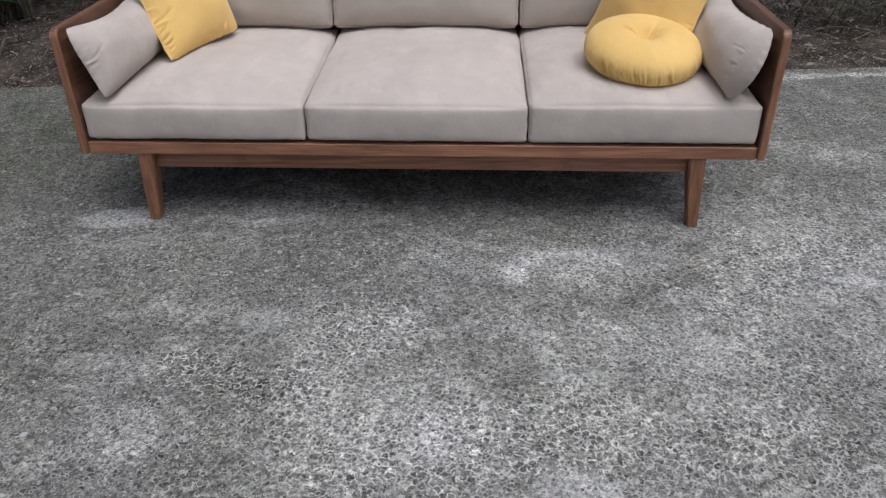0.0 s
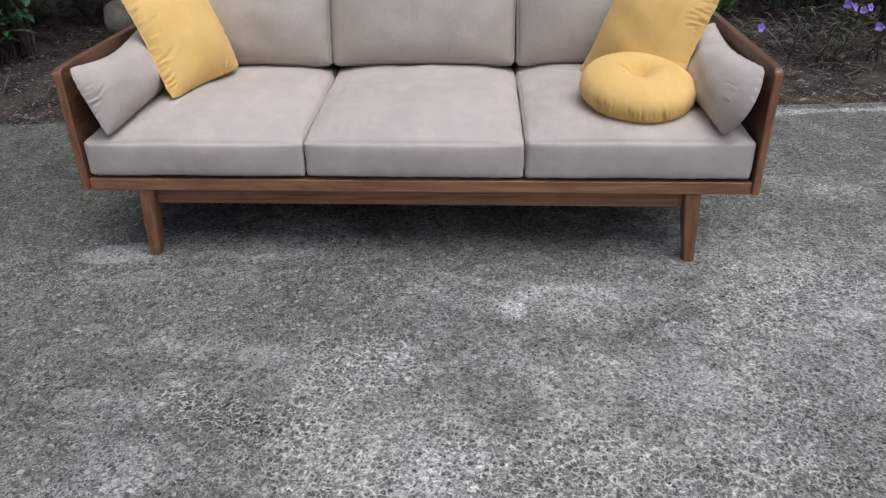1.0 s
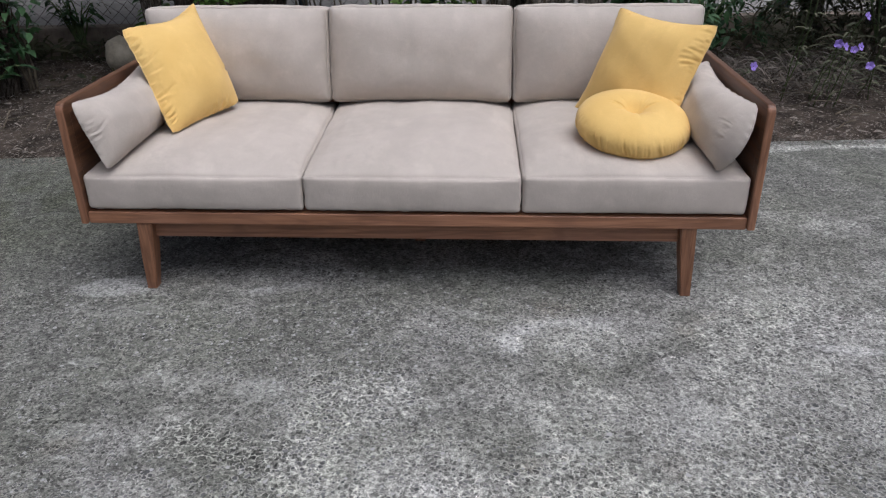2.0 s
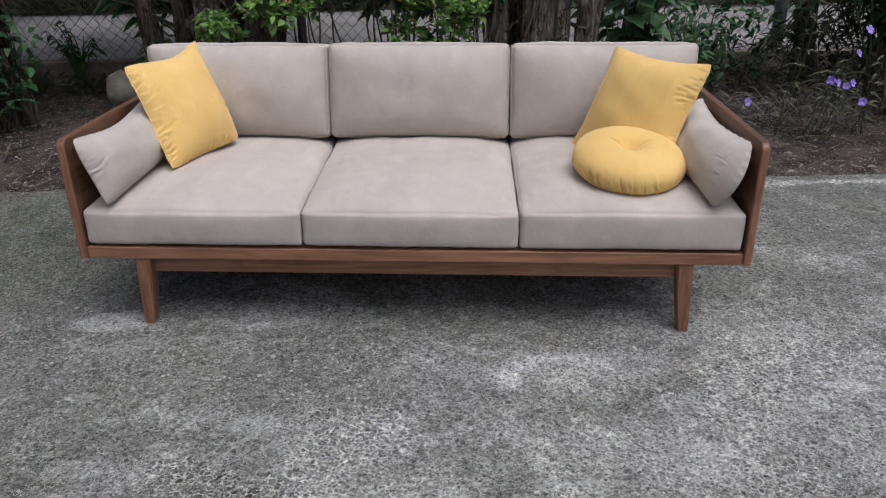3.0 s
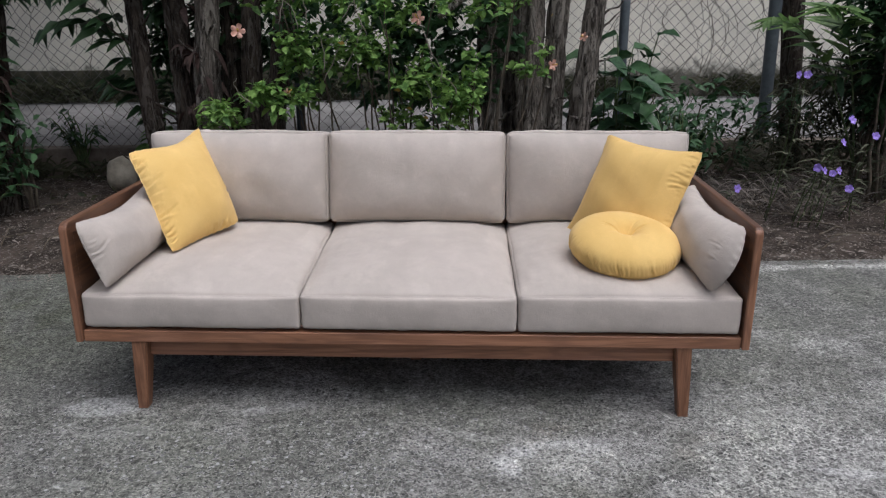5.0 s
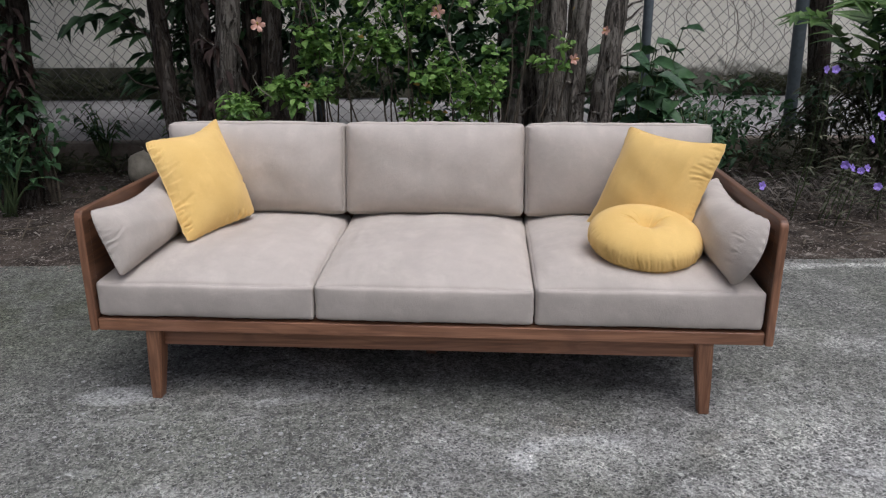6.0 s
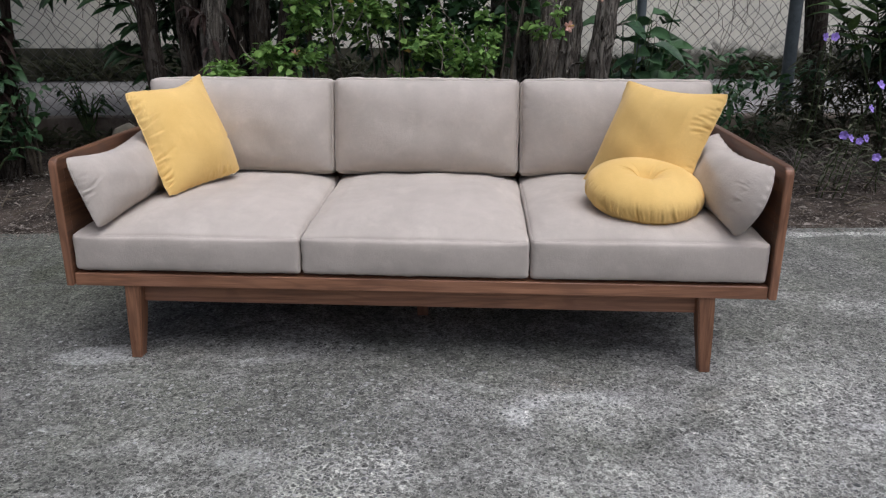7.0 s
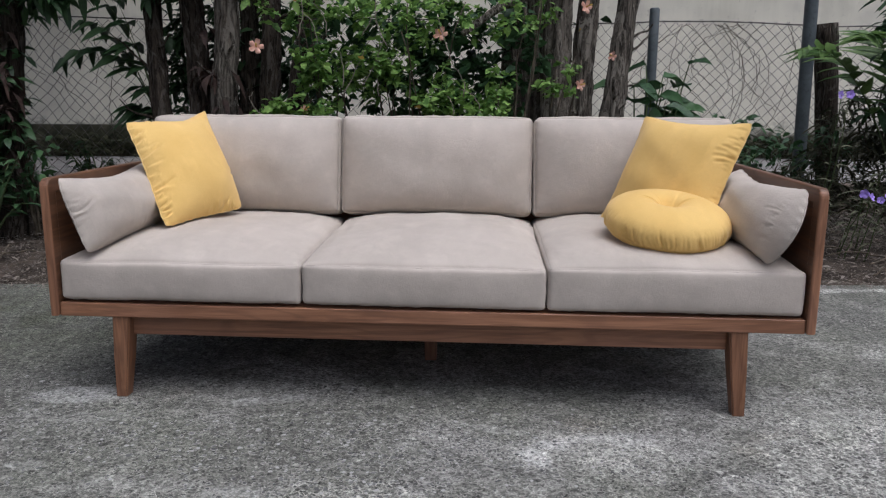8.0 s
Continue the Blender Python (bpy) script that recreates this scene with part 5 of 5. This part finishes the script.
def pillow(name, at, u, v, thick, seed, label, material, seam, pinch=0.07, wrinkle=1.0, group="", category="cushion", flat=1.0, ends=0.05, tip=0.0, heel=0.0, base_pinch=0.05, swell=0.62, folds=60, weights=(1, 1, 1, 1)):
    """A knife-edged pillow: u and v are the directions of its sides."""
    U = Vector(u).normalized()
    skew = Vector(v).dot(U)
    V = (Vector(v) - U * skew).normalized()
    skew /= Vector(v).dot(V)
    size = (Vector(u).length, Vector(v).dot(V))
    W = U.cross(V)
    m = Matrix((U, V, W)).transposed().to_4x4()
    m.translation = Vector(at)
    whole = thing(name, m, label, category, group)
    a, b = size[0] / 2, size[1] / 2
    n = 150
    rng = random.Random(seed)

    def outline(s, t):
        x = a * s * (1 - ends * (1 - t * t) * s * s)
        y = b * t * (1 - np.where(t > 0, pinch, base_pinch) * (1 - s * s) * t * t)
        k = 0.0035 * np.sin(s * 4.1 + seed) * np.sin(t * 3.7 + seed * 2.0)
        k = k + 0.0012 * np.sin(s * 31 + seed * 3.0) * np.sin(t * 27 + seed) * np.maximum(np.abs(s), np.abs(t)) ** 16
        g = 1 - 0.05 * np.abs(s * t) ** 8
        g = g * (1 + tip * (np.maximum(0, s) * np.maximum(0, t)) ** 3)
        g = g * (1 + heel * (np.maximum(0, -s) * np.maximum(0, -t)) ** 3)
        return x * g + k, y * g + k

    line = np.linspace(-1, 1, n + 1)
    line = 0.4 * line + 0.6 * np.sin(line * np.pi / 2)
    S, T = np.meshgrid(line, line, indexing="ij")
    X, Y = outline(S, T)
    fs, ft = 1 - np.abs(S) ** 2.3, 1 - np.abs(T) ** 2.3
    verts, faces, index = [], [], {}
    rim = (np.abs(S) > 0.9999) | (np.abs(T) > 0.9999)
    for side in (1, -1):
        H = thick / 2 * np.maximum(0.0, fs * ft) ** swell
        soft = np.minimum(1.0, H / 0.014)
        H = H + 0.005 * np.sin(S * 2.6 + seed) * np.sin(T * 2.9 + seed * 1.7) * fs * ft
        H = H + 0.003 * np.sin(S * 7.3 + seed + T * 3) * np.sin(T * 6.1 - S * 2) * fs * ft
        for o, d, length, width, depth in wrinkles(rng, a, b, folds, weights):
            dx, dy = X - o[0], Y - o[1]
            run = (dx * d[0] + dy * d[1] + 0.004) / length
            across = dx * d[1] - dy * d[0] + 0.012 * (run - 0.5) ** 2
            near = np.where((run > 0) & (run < 1), (4 * run * (1 - run)).clip(0, 1) ** 0.6, 0)
            width = width * (0.7 + 0.9 * run.clip(0, 1))
            H = H - wrinkle * depth * soft * near * (np.exp(-(across / width) ** 2) - 0.55 * np.exp(-((across - 1.9 * width) / (1.2 * width)) ** 2))
        H = np.where(rim, 0.0, np.maximum(H, 0.0012))
        Z = side * H * (1 if side > 0 else flat)
        for i in range(n + 1):
            for j in range(n + 1):
                if side == -1 and rim[i, j]:
                    index[side, i, j] = index[1, i, j]
                    continue
                index[side, i, j] = len(verts)
                verts.append((X[i, j] + skew * Y[i, j], Y[i, j], Z[i, j]))
        for i in range(n):
            for j in range(n):
                q = (index[side, i, j], index[side, i + 1, j], index[side, i + 1, j + 1], index[side, i, j + 1])
                faces.append(q if side == 1 else tuple(reversed(q)))
    part("cover", mesh_of("cover", verts, faces, material), None, whole)
    ring = [(-1 + i / 20, -1) for i in range(40)] + [(1, -1 + i / 20) for i in range(40)] + [(1 - i / 20, 1) for i in range(40)] + [(-1, 1 - i / 20) for i in range(40)]
    loop = []
    for s, t in ring:
        x, y = outline(np.float64(s), np.float64(t))
        loop.append(Vector((x + skew * y, y, 0)))
    part("piping", mesh_of("piping", *tube(loop, 0.0019, 6, closed=True), seam), None, whole, "stitched edge seam")
    return whole


ARMC = "small beige velvet arm cushion leaning on the sofa arm"
pillow("arm_cushion", (-0.961, 0.255, 0.532), (0.0, 0.53, 0.0), (-0.07, 0.0, 0.21), 0.19, 11, ARMC, BEIGE, PIPING, 0.24, 0.6, "arm cushions", flat=0.5, ends=0.0, folds=34, weights=(1, 1, 3, 1))
pillow("arm_cushion", (0.959, 0.295, 0.53), (0.0, -0.58, 0.0), (0.086, 0.0, 0.205), 0.19, 12, ARMC, BEIGE, PIPING, 0.24, 0.36, "arm cushions", flat=0.5, ends=-0.19, folds=20, weights=(3, 1, 1, 1))
pillow("throw_pillow", (-0.839, 0.496, 0.624), (0.131, 0.345, 0.013), (-0.184, 0.156, 0.32), 0.18, 13, "square mustard velvet throw pillow propped in the sofa corner", YELLOW, YELLOW_PIPING, 0.12, 1.5, "throw pillows", "pillow", ends=0.045, tip=0.1, flat=0.5, base_pinch=0.045, swell=0.66, folds=110, weights=(1, 1, 7, 2))
pillow("throw_pillow", (0.764, 0.466, 0.626), (0.272, -0.30, -0.012), (0.141, 0.102, 0.344), 0.165, 14, "square mustard velvet throw pillow propped behind the round cushion", YELLOW, YELLOW_PIPING, 0.14, 1.1, "throw pillows", "pillow", flat=0.5, base_pinch=0.04, ends=0.08, heel=0.1, swell=0.7, folds=90, weights=(6, 1, 2, 1))


def round_cushion(at, radius, thick, lean, label):
    """A round box cushion, buttoned in the middle, gathered along its rim."""
    whole = thing("round_cushion", pose(*at, *lean), label, "cushion")
    rings, seg = 64, 384
    verts, faces = [], []
    for i in range(rings + 1):
        p = -math.pi / 2 + math.pi * i / rings
        c, s = math.cos(p), math.sin(p)
        rr = radius * (abs(c) ** 0.76)
        for k in range(seg):
            a = 2 * math.pi * k / seg
            h = thick / 2 * (1 if s > 0 else -1) * abs(s) ** 0.9
            q = rr / radius
            dip = math.exp(-(q / 0.16) ** 2) * 0.7 + math.exp(-(q / 0.36) ** 2) * 0.27
            h *= 1 - (0.74 if s > 0 else 0.3) * dip
            slant = a + 0.12 * s + 0.05 * noise.noise(Vector((math.cos(a) * 5, math.sin(a) * 5, s * 3)))
            gather = -crease(slant * 9, 3, 1)
            g2 = -crease(slant * 19, 4, 5)
            rim = math.exp(-((s + 0.12) / 0.3) ** 2)
            fold = -crease(a * 2.4, 8, 4) * math.exp(-((q - 0.24) / 0.16) ** 2)
            bunch = max(0.0, 0.6 + noise.noise(Vector((math.cos(a) * 2.1, math.sin(a) * 2.1, 9)))) * 1.3
            rad = rr * (1 + (0.06 * gather + 0.095 * g2) * rim * min(1.0, bunch))
            rad *= 1 - 0.035 * math.exp(-((s + 0.34) / 0.06) ** 2) - 0.05 * max(0.0, min(1.0, (-0.34 - s) / 0.3))
            h *= 1 + 0.12 * fold
            h *= 1 - 0.15 * max(0.0, noise.noise(Vector((math.cos(a) * 17, math.sin(a) * 17, 1 if s > 0 else 2)))) * math.exp(-((q - 0.965) / 0.04) ** 2)
            verts.append((rad * math.cos(a), rad * math.sin(a), h))
    for i in range(rings):
        for k in range(seg):
            faces.append((i * seg + k, i * seg + (k + 1) % seg, (i + 1) * seg + (k + 1) % seg, (i + 1) * seg + k))
    part("cover", mesh_of("cover", verts, faces, YELLOW), None, whole)
    bm = bmesh.new()
    bmesh.ops.create_uvsphere(bm, u_segments=16, v_segments=8, radius=0.013)
    for v in bm.verts:
        v.co.z = v.co.z * 0.5 + thick / 2 * 0.25
    part("button", bm, YELLOW, whole, "covered button")
    for z, rr in ((-0.026, 0.92),):
        loop = [Vector((radius * rr * math.cos(i * 0.0982), radius * rr * math.sin(i * 0.0982), z)) for i in range(64)]
        part("piping", mesh_of("piping", *tube(loop, 0.0018, 6, closed=True), YELLOW), None, whole)
    return whole


round_cushion((0.698, 0.235, 0.505), 0.182, 0.148, (11, 3, 0), "round mustard velvet cushion with a buttoned middle on the seat")
